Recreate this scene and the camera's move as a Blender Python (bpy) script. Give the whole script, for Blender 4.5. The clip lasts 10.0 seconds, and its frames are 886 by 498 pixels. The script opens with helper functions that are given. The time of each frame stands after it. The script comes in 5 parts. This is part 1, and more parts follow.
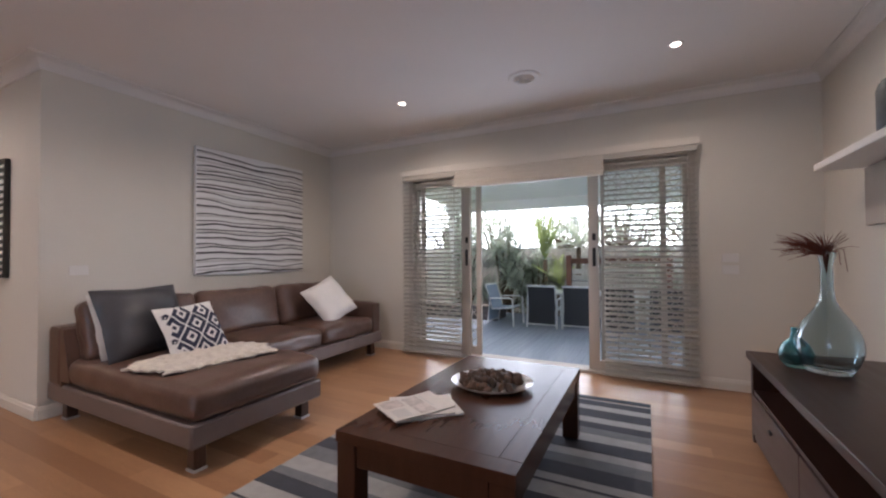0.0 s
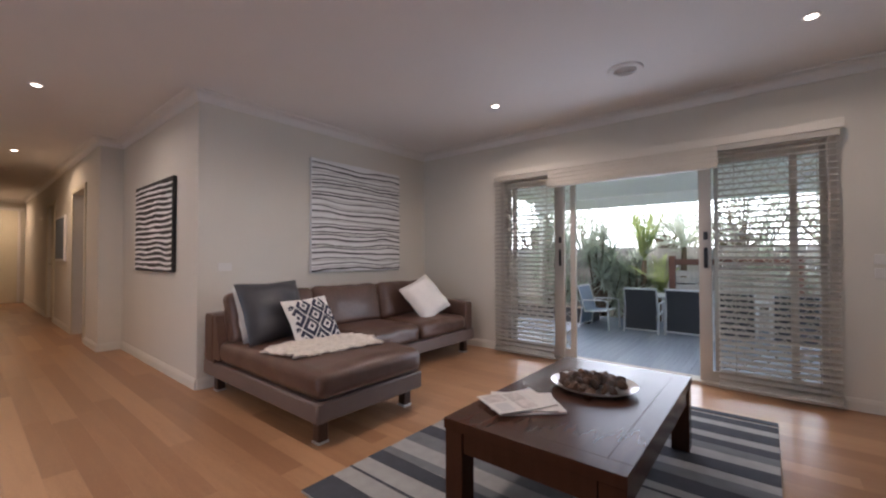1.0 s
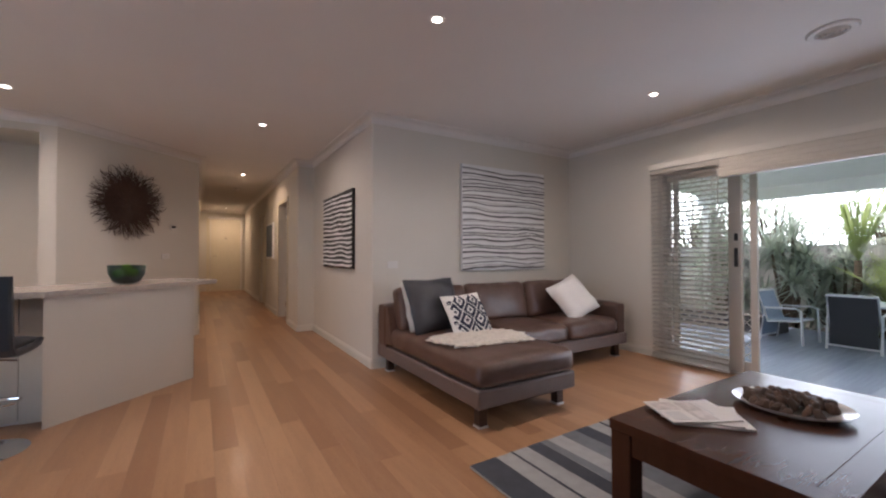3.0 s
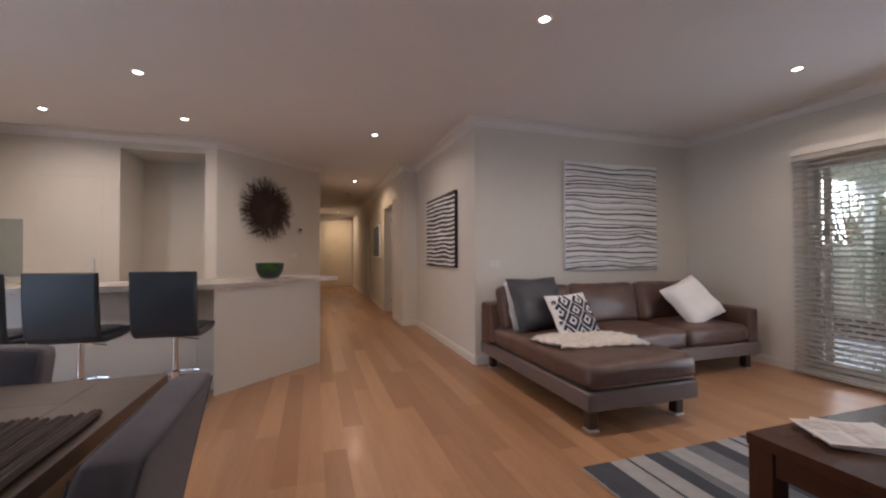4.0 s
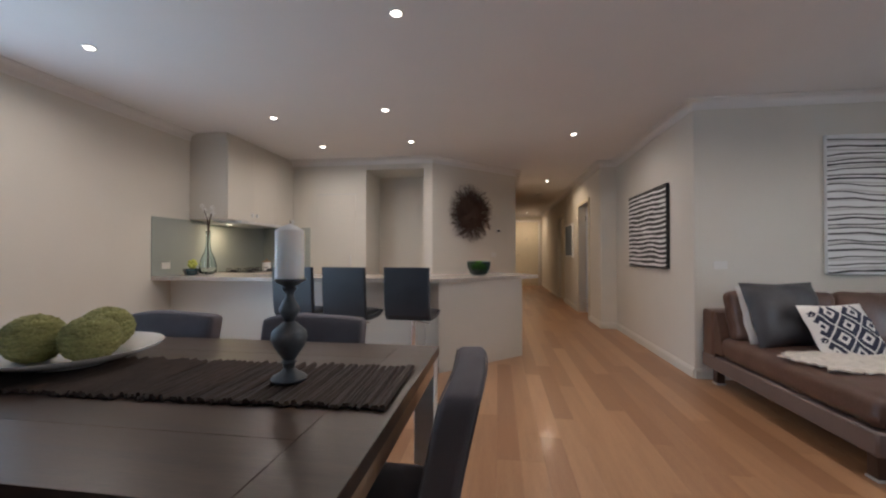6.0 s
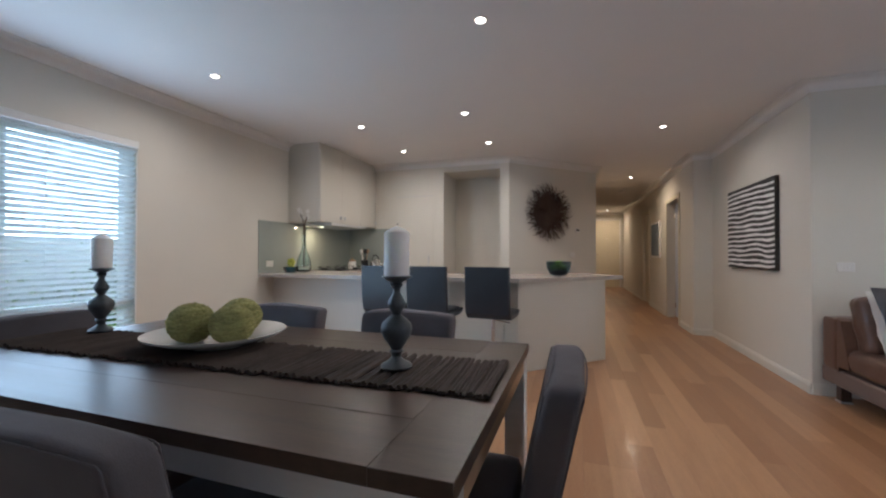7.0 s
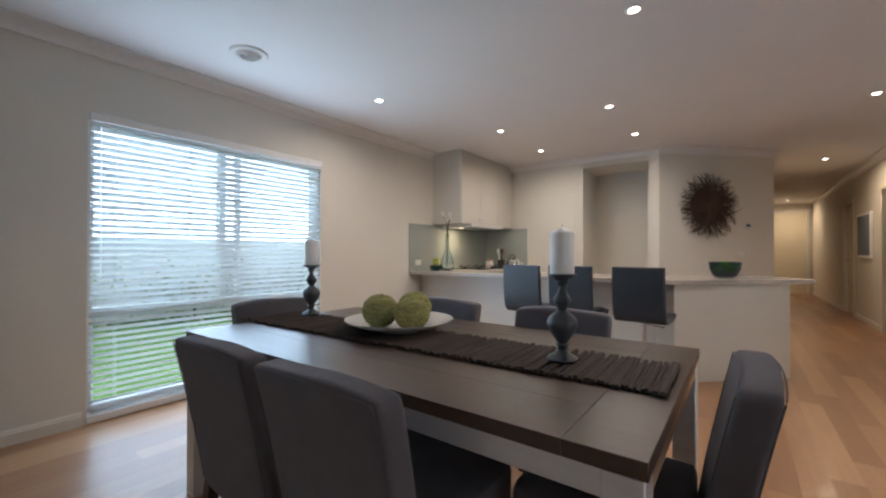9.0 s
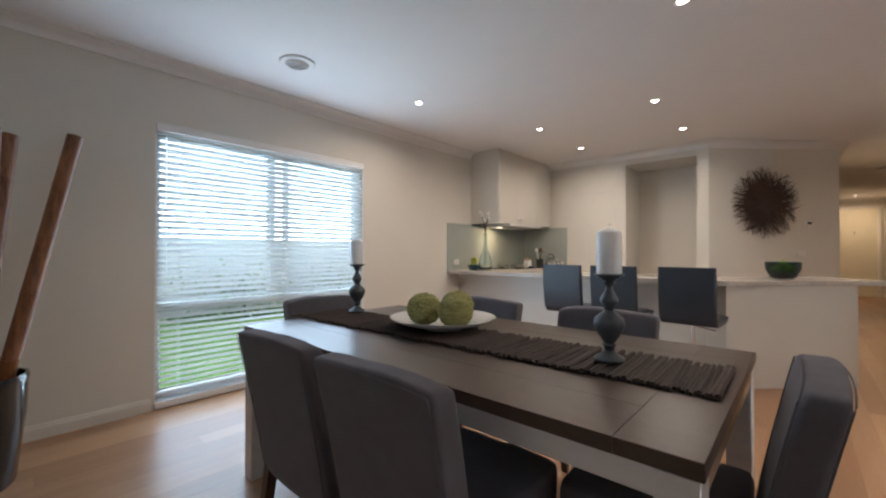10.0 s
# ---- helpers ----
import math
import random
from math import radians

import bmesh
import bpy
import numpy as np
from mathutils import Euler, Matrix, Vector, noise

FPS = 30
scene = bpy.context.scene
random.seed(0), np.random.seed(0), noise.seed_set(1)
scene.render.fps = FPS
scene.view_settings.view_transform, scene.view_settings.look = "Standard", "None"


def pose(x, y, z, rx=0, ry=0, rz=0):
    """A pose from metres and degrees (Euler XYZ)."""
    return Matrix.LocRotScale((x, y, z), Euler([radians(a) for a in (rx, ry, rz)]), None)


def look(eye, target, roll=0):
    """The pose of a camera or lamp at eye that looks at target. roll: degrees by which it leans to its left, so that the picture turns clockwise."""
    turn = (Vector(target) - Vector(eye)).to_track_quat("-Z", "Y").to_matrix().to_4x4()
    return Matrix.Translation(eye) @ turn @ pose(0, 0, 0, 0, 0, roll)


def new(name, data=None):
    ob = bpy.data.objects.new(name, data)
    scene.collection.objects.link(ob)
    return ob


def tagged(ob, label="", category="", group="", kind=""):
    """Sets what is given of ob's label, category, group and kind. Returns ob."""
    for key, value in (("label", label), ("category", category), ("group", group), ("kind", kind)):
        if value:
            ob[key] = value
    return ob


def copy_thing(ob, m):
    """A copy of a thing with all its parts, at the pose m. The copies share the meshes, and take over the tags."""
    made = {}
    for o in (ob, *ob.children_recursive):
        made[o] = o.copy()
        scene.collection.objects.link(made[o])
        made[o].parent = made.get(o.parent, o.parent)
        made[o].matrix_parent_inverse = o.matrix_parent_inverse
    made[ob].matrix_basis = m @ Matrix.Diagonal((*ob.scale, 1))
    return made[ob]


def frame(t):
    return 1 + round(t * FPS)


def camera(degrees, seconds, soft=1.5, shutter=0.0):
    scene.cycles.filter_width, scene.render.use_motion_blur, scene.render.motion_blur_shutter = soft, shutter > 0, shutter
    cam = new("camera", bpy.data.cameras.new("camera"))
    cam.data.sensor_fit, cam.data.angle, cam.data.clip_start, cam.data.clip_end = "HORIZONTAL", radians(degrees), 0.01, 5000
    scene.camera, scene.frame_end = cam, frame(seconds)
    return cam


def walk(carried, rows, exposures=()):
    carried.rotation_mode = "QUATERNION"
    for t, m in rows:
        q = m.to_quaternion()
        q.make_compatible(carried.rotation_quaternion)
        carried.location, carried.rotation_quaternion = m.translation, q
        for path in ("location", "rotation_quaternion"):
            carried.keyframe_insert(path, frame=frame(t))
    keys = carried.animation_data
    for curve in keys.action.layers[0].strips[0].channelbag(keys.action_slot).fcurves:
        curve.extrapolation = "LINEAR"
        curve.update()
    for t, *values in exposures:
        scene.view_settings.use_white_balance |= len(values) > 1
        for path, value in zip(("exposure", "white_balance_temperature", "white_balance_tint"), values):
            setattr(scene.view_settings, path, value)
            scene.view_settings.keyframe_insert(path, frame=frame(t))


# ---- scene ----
cam = camera(96.2, 10.0, soft=2.2)
PATH = [
    (0, (2.053, 0.552, 1.126), (3.831, 1.467, 1.162), -0.3),
    (0.5, (1.995, 0.575, 1.124), (3.665, 1.675, 1.163), -0.2),
    (1, (1.941, 0.579, 1.126), (3.487, 1.847, 1.163), -0.1),
    (1.5, (1.889, 0.581, 1.14), (3.326, 1.972, 1.168), -0.1),
    (2, (1.857, 0.581, 1.15), (3.186, 2.075, 1.171), -0.2),
    (2.5, (1.811, 0.578, 1.141), (3.016, 2.174, 1.167), -0.1),
    (4, (1.643, 0.539, 1.137), (2.263, 2.44, 1.163), -0.1),
    (4.5, (1.586, 0.516, 1.136), (1.981, 2.476, 1.162), 0.0),
    (5, (1.535, 0.49, 1.133), (1.733, 2.48, 1.161), 0.1),
    (5.5, (1.489, 0.445, 1.14), (1.434, 2.444, 1.163), 0.0),
    (7, (1.389, 0.319, 1.139), (0.765, 2.219, 1.161), 0.1),
    (7.5, (1.368, 0.276, 1.139), (0.579, 2.113, 1.161), 0.0),
    (8, (1.354, 0.233, 1.14), (0.426, 2.005, 1.161), 0.1),
    (8.5, (1.342, 0.196, 1.138), (0.275, 1.888, 1.16), 0.0),
    (9, (1.333, 0.157, 1.138), (0.142, 1.764, 1.158), 0.0),
    (9.5, (1.328, 0.129, 1.138), (0.051, 1.668, 1.157), -0.0),
    (10, (1.327, 0.109, 1.139), (-0.002, 1.603, 1.156), 0.0),
]
walk(cam, [(t, look(eye, target, roll)) for t, eye, target, roll in PATH],
     exposures=[(0, -0.21, 6050, 21), (2.5, -0.22, 6000, 20), (4.5, -0.31, 6050, 19), (5.5, -0.34, 5900, 14), (7, -0.30, 5500, 9), (8, -0.23, 5560, 9), (10, -0.06, 6050, 11)])

# ---- world and light ----
world = bpy.data.worlds.new("world")
scene.world = world
world.use_nodes = True
wn = world.node_tree
sky = wn.nodes.new("ShaderNodeTexSky")
sky.sky_type = 'NISHITA'
sky.sun_disc = False
sky.sun_elevation = radians(52)
sky.sun_rotation = radians(-20)
wn.links.new(sky.outputs[0], wn.nodes["Background"].inputs[0])
wn.nodes["Background"].inputs[1].default_value = 0.15
sun = new("sun", bpy.data.lights.new("sun", 'SUN'))
sun.data.energy, sun.data.angle, sun.data.color = 5.0, radians(0.6), (1.0, 0.95, 0.88)
sun.matrix_world = look((-3, 8, 14), (0, 0, 0))


def window_light(name, place, aim, w, h, watts, colour):
    la = bpy.data.lights.new(name, 'AREA')
    la.shape, la.size, la.size_y, la.energy, la.color = 'RECTANGLE', w, h, watts, colour
    ob = new(name, la)
    ob.matrix_world = look(place, aim)
    return ob


window_light("window_light_west", (-2.128, 1.795, 1.10), (2, 1.795, 1.10), 1.80, 1.96, 42, (0.64, 0.82, 1.0))
window_light("window_light_east", (6.085, 1.59, 0.93), (0, 1.59, 0.92), 1.05, 1.78, 18, (0.80, 0.90, 1.0))
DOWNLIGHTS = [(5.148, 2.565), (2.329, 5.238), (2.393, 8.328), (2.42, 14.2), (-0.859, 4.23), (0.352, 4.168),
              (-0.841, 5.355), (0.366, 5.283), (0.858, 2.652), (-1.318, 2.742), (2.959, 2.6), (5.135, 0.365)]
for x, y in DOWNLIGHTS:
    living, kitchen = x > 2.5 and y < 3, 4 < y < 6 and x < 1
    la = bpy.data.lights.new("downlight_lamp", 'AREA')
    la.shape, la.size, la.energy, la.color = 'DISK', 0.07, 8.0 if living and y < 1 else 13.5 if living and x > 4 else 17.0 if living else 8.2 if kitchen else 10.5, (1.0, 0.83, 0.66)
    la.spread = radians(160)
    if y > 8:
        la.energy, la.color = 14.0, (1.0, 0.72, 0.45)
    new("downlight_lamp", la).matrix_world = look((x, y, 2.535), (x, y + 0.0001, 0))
la = bpy.data.lights.new("rangehood_lamp", 'AREA')
la.shape, la.size, la.energy, la.color = 'DISK', 0.06, 4.5, (1.0, 0.74, 0.42)
new("rangehood_lamp", la).matrix_world = look((-1.92, 5.0, 1.495), (-1.92, 5.0001, 0))


# ---- materials ----
def mat(name, colour, rough=0.5, metal=0.0, var=0.12, scale=6.0, fine=60.0, bump=0.05, stretch=(1, 1, 1), island=0.0, sheen=0.0, coat=0.0, dark=None, wear=0.08):
    """A principled surface with two scales of variation, a fine relief and, with island, a tint for each piece."""
    m = bpy.data.materials.new(name)
    m.use_nodes = True
    nt = m.node_tree
    n, l = nt.nodes, nt.links
    b = n["Principled BSDF"]
    tc = n.new("ShaderNodeTexCoord")
    mp = n.new("ShaderNodeMapping")
    mp.inputs["Scale"].default_value = stretch
    l.new(tc.outputs["Object"], mp.inputs[0])
    big, small = n.new("ShaderNodeTexNoise"), n.new("ShaderNodeTexNoise")
    big.inputs["Scale"].default_value, small.inputs["Scale"].default_value = scale, fine
    big.inputs["Detail"].default_value, small.inputs["Detail"].default_value = 5, 4
    l.new(mp.outputs[0], big.inputs[0]), l.new(mp.outputs[0], small.inputs[0])
    add = n.new("ShaderNodeMath")
    add.operation = 'MULTIPLY_ADD'
    add.inputs[1].default_value, add.inputs[2].default_value = 0.6, 0.0
    l.new(big.outputs[0], add.inputs[0])
    add2 = n.new("ShaderNodeMath")
    add2.operation = 'MULTIPLY_ADD'
    add2.inputs[1].default_value = 0.4
    l.new(small.outputs[0], add2.inputs[0]), l.new(add.outputs[0], add2.inputs[2])
    rng = n.new("ShaderNodeMapRange")
    rng.inputs[1].default_value, rng.inputs[2].default_value = 0.3, 0.7
    rng.inputs[3].default_value, rng.inputs[4].default_value = 1 - var, 1 + var
    l.new(add2.outputs[0], rng.inputs[0])
    out = rng.outputs[0]
    if island:
        oi, ge = n.new("ShaderNodeObjectInfo"), n.new("ShaderNodeNewGeometry")
        s1, fr = n.new("ShaderNodeMath"), n.new("ShaderNodeMath")
        fr.operation = 'FRACT'
        l.new(oi.outputs["Random"], s1.inputs[0]), l.new(ge.outputs["Random Per Island"], s1.inputs[1]), l.new(s1.outputs[0], fr.inputs[0])
        r2, mu = n.new("ShaderNodeMapRange"), n.new("ShaderNodeMath")
        r2.inputs[3].default_value, r2.inputs[4].default_value = 1 - island, 1 + island
        mu.operation = 'MULTIPLY'
        l.new(fr.outputs[0], r2.inputs[0]), l.new(r2.outputs[0], mu.inputs[0]), l.new(out, mu.inputs[1])
        out = mu.outputs[0]
    if dark:
        mix = n.new("ShaderNodeMix")
        mix.data_type = 'RGBA'
        mix.inputs[6].default_value, mix.inputs[7].default_value = (*dark, 1), (*colour, 1)
        r3 = n.new("ShaderNodeMapRange")
        r3.inputs[1].default_value, r3.inputs[2].default_value = 1 - max(var, island), 1 + max(var, island)
        l.new(out, r3.inputs[0]), l.new(r3.outputs[0], mix.inputs[0])
        l.new(mix.outputs[2], b.inputs["Base Color"])
    else:
        vm = n.new("ShaderNodeVectorMath")
        vm.operation = 'SCALE'
        vm.inputs[0].default_value = colour
        l.new(out, vm.inputs["Scale"]), l.new(vm.outputs[0], b.inputs["Base Color"])
    rr = n.new("ShaderNodeMapRange")
    rr.inputs[3].default_value, rr.inputs[4].default_value = max(0.02, rough - wear), min(1, rough + wear)
    l.new(big.outputs[0], rr.inputs[0]), l.new(rr.outputs[0], b.inputs["Roughness"])
    b.inputs["Metallic"].default_value = metal
    b.inputs["Sheen Weight"].default_value = sheen
    b.inputs["Coat Weight"].default_value = coat
    b.inputs["Coat Roughness"].default_value = 0.15
    if bump:
        bu = n.new("ShaderNodeBump")
        bu.inputs["Strength"].default_value, bu.inputs["Distance"].default_value = bump, 0.01
        l.new(add2.outputs[0], bu.inputs["Height"]), l.new(bu.outputs[0], b.inputs["Normal"])
    return m


def glass(name, colour=(1, 1, 1), rough=0.0, ior=1.45):
    m = mat(name, colour, 0.05, var=0.0, bump=0)
    b = m.node_tree.nodes["Principled BSDF"]
    b.inputs["Transmission Weight"].default_value, b.inputs["IOR"].default_value = 1.0, ior
    for i in ("Base Color", "Roughness"):
        for k in list(b.inputs[i].links):
            m.node_tree.links.remove(k)
    b.inputs["Base Color"].default_value, b.inputs["Roughness"].default_value = (*colour, 1), rough
    return m


def glow(name, colour, power):
    m = bpy.data.materials.new(name)
    m.use_nodes = True
    b = m.node_tree.nodes["Principled BSDF"]
    b.inputs["Emission Color"].default_value, b.inputs["Emission Strength"].default_value = (*colour, 1), power
    return m


WALL = mat("wall_paint", (0.665, 0.632, 0.566), 0.75, var=0.03, scale=2, fine=90, bump=0.03)
CEIL = mat("ceiling_paint", (0.76, 0.735, 0.715), 0.85, var=0.02, scale=2, fine=80, bump=0.02)
SKIRT = mat("skirting_paint", (0.675, 0.642, 0.578), 0.5, var=0.04, scale=4, bump=0.02)
TRIM = mat("trim_gloss_paint", (0.74, 0.715, 0.69), 0.4, var=0.03, scale=4, bump=0.02)
FRAME = mat("door_frame_powdercoat", (0.56, 0.515, 0.46), 0.4, var=0.04, bump=0.02)
BOARD = mat("blond_hardwood_board", (0.43, 0.245, 0.128), 0.36, var=0.14, scale=2.5, fine=26, bump=0.012, stretch=(9, 0.8, 1), island=0.17, coat=0.12, dark=(0.285, 0.142, 0.070))
LEATHER = mat("brown_leather", (0.105, 0.060, 0.045), 0.33, var=0.26, scale=4, fine=46, bump=0.22)
LEATHER_BASE = mat("taupe_leather_base", (0.150, 0.112, 0.100), 0.45, var=0.15, scale=7, fine=140, bump=0.08)
CHARCOAL = mat("charcoal_leather", (0.045, 0.045, 0.052), 0.38, var=0.2, scale=9, fine=120, bump=0.08)
BLACKLEATHER = mat("blue_black_leather", (0.017, 0.022, 0.029), 0.40, var=0.15, scale=9, fine=130, bump=0.06)
COFFEE = mat("dark_red_brown_timber", (0.066, 0.027, 0.016), 0.26, var=0.16, scale=3, fine=35, bump=0, stretch=(0.8, 9, 2), wear=0.01)
LEGWOOD = mat("dark_leg_timber", (0.05, 0.026, 0.018), 0.35, var=0.3, scale=5, fine=40, bump=0.03, stretch=(6, 6, 0.8))
CABINET = mat("espresso_timber", (0.046, 0.021, 0.015), 0.32, var=0.3, scale=3, fine=30, bump=0.006, stretch=(0.8, 9, 6))
OAK = mat("smoked_oak_table", (0.066, 0.043, 0.031), 0.33, var=0.38, scale=3, fine=30, bump=0.04, stretch=(0.8, 12, 2), island=0.06)
OAKSIDE = mat("pale_leg_timber", (0.34, 0.22, 0.13), 0.4, var=0.2, scale=4, fine=30, bump=0.03, stretch=(6, 6, 0.8))
FABRIC = mat("charcoal_wool_weave", (0.128, 0.118, 0.130), 0.95, var=0.14, scale=12, fine=420, bump=0.45, sheen=0.12)
STEEL = mat("brushed_steel", (0.68, 0.68, 0.68), 0.42, 0.6, var=0.08, scale=3, fine=160, bump=0.01, stretch=(1, 1, 12))
CHROME = mat("chrome", (0.8, 0.8, 0.8), 0.10, 1.0, var=0.03, bump=0)
WHITE = mat("white_satin", (0.78, 0.77, 0.75), 0.35, var=0.03, bump=0.01)
CREAM = mat("cream_laminate", (0.60, 0.568, 0.505), 0.35, var=0.02, scale=2, bump=0.01)
STONE = mat("speckled_stone", (0.44, 0.40, 0.355), 0.22, var=0.22, scale=30, fine=220, bump=0.01)
SPLASH = mat("grey_green_splash_glass", (0.33, 0.36, 0.335), 0.06, var=0.03, bump=0, coat=0.6)
SLAT = mat("white_blind_slat", (0.78, 0.79, 0.79), 0.45, var=0.04, scale=3, bump=0.01)


def translucent(m, colour, share):
    """Lets part of the light from behind come through a thin surface."""
    nt = m.node_tree
    t_, mix_ = nt.nodes.new("ShaderNodeBsdfTranslucent"), nt.nodes.new("ShaderNodeMixShader")
    t_.inputs[0].default_value, mix_.inputs[0].default_value = (*colour, 1), share
    nt.links.new(nt.nodes["Principled BSDF"].outputs[0], mix_.inputs[1]), nt.links.new(t_.outputs[0], mix_.inputs[2])
    nt.links.new(mix_.outputs[0], nt.nodes["Material Output"].inputs[0])


translucent(SLAT, (0.80, 0.83, 0.85), 0.5)
SLAT_CREAM = mat("cream_blind_slat", (0.45, 0.42, 0.37), 0.45, var=0.05, scale=3, bump=0.01)
LINEN = mat("cream_linen", (0.58, 0.54, 0.47), 0.9, var=0.06, scale=6, fine=300, bump=0.15)
COTTON = mat("off_white_cotton", (0.78, 0.76, 0.73), 0.95, var=0.05, scale=8, fine=350, bump=0.2)
FLEECE = mat("ivory_sheepskin", (0.60, 0.555, 0.49), 0.95, var=0.22, scale=30, fine=160, bump=0.8, sheen=0.3)
SLATE_CLOTH = mat("slate_blue_cloth", (0.16, 0.19, 0.23), 0.9, var=0.1, scale=8, fine=300, bump=0.15)
NAVY = mat("navy_print", (0.030, 0.033, 0.060), 0.9, var=0.1, scale=20, fine=300, bump=0.1)
RUNNER = mat("woven_bark_runner", (0.062, 0.046, 0.039), 0.9, var=0.45, scale=18, fine=140, bump=0.5, stretch=(1, 0.2, 1))
PEWTER = mat("blue_grey_cast_iron", (0.085, 0.095, 0.105), 0.45, 0.35, var=0.25, scale=25, fine=120, bump=0.08)
WAX = mat("white_wax", (0.90, 0.885, 0.87), 0.45, var=0.03, scale=12, bump=0.03)
CERAMIC = mat("white_glazed_ceramic", (0.78, 0.77, 0.76), 0.12, var=0.02, bump=0, coat=0.5)
MOSS = mat("green_moss_fibre", (0.50, 0.48, 0.19), 0.95, var=0.6, scale=26, fine=150, bump=1.0, stretch=(1, 1, 3.5), dark=(0.15, 0.15, 0.045))
PODS = mat("dried_seed_pods", (0.080, 0.042, 0.025), 0.5, var=0.4, scale=25, fine=120, bump=0.5, island=0.4)
PAPER = mat("magazine_paper", (0.70, 0.67, 0.64), 0.45, var=0.05, scale=10, bump=0.02)
PRINT = mat("magazine_print", (0.54, 0.49, 0.47), 0.45, var=0.4, scale=14, fine=50, bump=0)
BLACKPAINT = mat("black_paint", (0.022, 0.021, 0.021), 0.6, var=0.2, scale=20, bump=0.05)
CANVAS = mat("white_canvas", (0.80, 0.80, 0.80), 0.85, var=0.05, scale=9, fine=260, bump=0.12)
CANVAS_GREY = mat("pale_grey_paint", (0.60, 0.59, 0.58), 0.85, var=0.07, scale=9, fine=260, bump=0.12)
CANVAS_TAUPE = mat("taupe_canvas", (0.43, 0.39, 0.35), 0.85, var=0.08, scale=5, fine=260, bump=0.1)
DARKGLASS = mat("black_ceramic_glass", (0.012, 0.012, 0.013), 0.08, var=0.0, bump=0)
POTGLAZE = mat("black_glazed_ceramic", (0.012, 0.012, 0.013), 0.10, var=0.1, bump=0.01, coat=0.5)
BAMBOO = mat("brown_bamboo", (0.36, 0.15, 0.055), 0.4, var=0.45, scale=4, fine=25, bump=0.05, stretch=(6, 6, 0.7), dark=(0.07, 0.022, 0.010))
TEAL = glass("teal_glass", (0.72, 0.85, 0.90))
TEALDARK = glass("deep_teal_glass", (0.25, 0.52, 0.56))
TEALPALE = glass("pale_blue_glass", (0.80, 0.90, 0.93))
BOWLGLASS = glass("smoky_teal_glass", (0.13, 0.24, 0.26))
CLEAR = glass("clear_glass", (0.97, 0.99, 0.985))
PANE = glass("window_glass", (0.96, 0.98, 0.97), 0.0, 1.02)
REED = mat("rust_dried_reed", (0.16, 0.035, 0.020), 0.8, var=0.3, bump=0.0)
TWIG = mat("dark_brown_twig", (0.070, 0.040, 0.028), 0.7, var=0.35, scale=30, bump=0.1)
BOWLBLUE = mat("blue_green_glazed_bowl", (0.010, 0.036, 0.040), 0.06, var=0.6, scale=12, fine=40, bump=0.0, coat=0.7)
APPLE = mat("green_apple_skin", (0.22, 0.40, 0.045), 0.25, var=0.12, scale=6, bump=0.0)
BLOOM = mat("yellow_green_petals", (0.42, 0.45, 0.08), 0.7, var=0.3, scale=30, bump=0.1)
RUG_BASE = mat("pale_grey_wool", (0.33, 0.33, 0.325), 0.98, var=0.16, scale=14, fine=260, bump=0.4)
RUG_DARK = mat("charcoal_blue_wool", (0.050, 0.055, 0.068), 0.98, var=0.22, scale=14, fine=260, bump=0.4)
RUG_MID = mat("mid_grey_wool", (0.15, 0.158, 0.17), 0.98, var=0.2, scale=14, fine=260, bump=0.4)
PLASTIC = mat("white_switch_plastic", (0.72, 0.70, 0.67), 0.35, var=0.01, bump=0)
DARKPLASTIC = mat("black_plastic", (0.02, 0.02, 0.022), 0.4, var=0.05, bump=0)
LAMPDISC = glow("warm_lamp_disc", (1.0, 0.86, 0.68), 14.0)
HOODDISC = glow("rangehood_disc", (1.0, 0.80, 0.5), 8.0)
# Base colour is blued and lightened for the sky mirrored on the boards.
DECK = mat("sky_blued_decking", (0.54, 0.60, 0.70), 0.16, var=0.08, scale=4, fine=30, bump=0.02, coat=0.5, stretch=(0.7, 8, 1), island=0.05)
SOFFIT = mat("white_soffit", (0.88, 0.87, 0.86), 0.6, var=0.03, bump=0.01)
ALLOY = mat("white_alloy_tube", (0.66, 0.67, 0.68), 0.35, 0.3, var=0.05, bump=0)
SLING = mat("charcoal_sling_mesh", (0.035, 0.036, 0.042), 0.8, var=0.12, scale=30, fine=400, bump=0.2)
SLINGBLUE = mat("pale_blue_sling", (0.26, 0.32, 0.40), 0.8, var=0.12, scale=30, fine=400, bump=0.2)
FENCE = mat("weathered_fence_timber", (0.45, 0.42, 0.38), 0.8, var=0.3, scale=4, fine=30, bump=0.15, stretch=(1, 8, 0.8), island=0.2)
POST = mat("merbau_post", (0.14, 0.06, 0.04), 0.6, var=0.2, stretch=(6, 6, 0.8), bump=0.05)
LEAF = mat("dusty_green_leaf", (0.42, 0.46, 0.38), 0.6, var=0.35, scale=8, fine=40, bump=0.05, island=0.35)
LEAF_PALE = mat("bright_palm_leaf", (0.38, 0.44, 0.19), 0.55, var=0.3, scale=8, fine=40, bump=0.05, island=0.3)
# Gum and palm leaf colour lifted to carry the pale haze outside.
LEAF_HAZE = mat("haze_bleached_leaf", (0.62, 0.65, 0.56), 0.7, var=0.2, scale=8, fine=40, bump=0.03, island=0.2)
translucent(LEAF, (0.52, 0.57, 0.46), 0.5)
translucent(LEAF_PALE, (0.62, 0.70, 0.32), 0.5)
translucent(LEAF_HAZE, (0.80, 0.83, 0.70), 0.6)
WAX.node_tree.nodes["Principled BSDF"].inputs["Subsurface Weight"].default_value = 0.8
WAX.node_tree.nodes["Principled BSDF"].inputs["Subsurface Scale"].default_value = 0.03
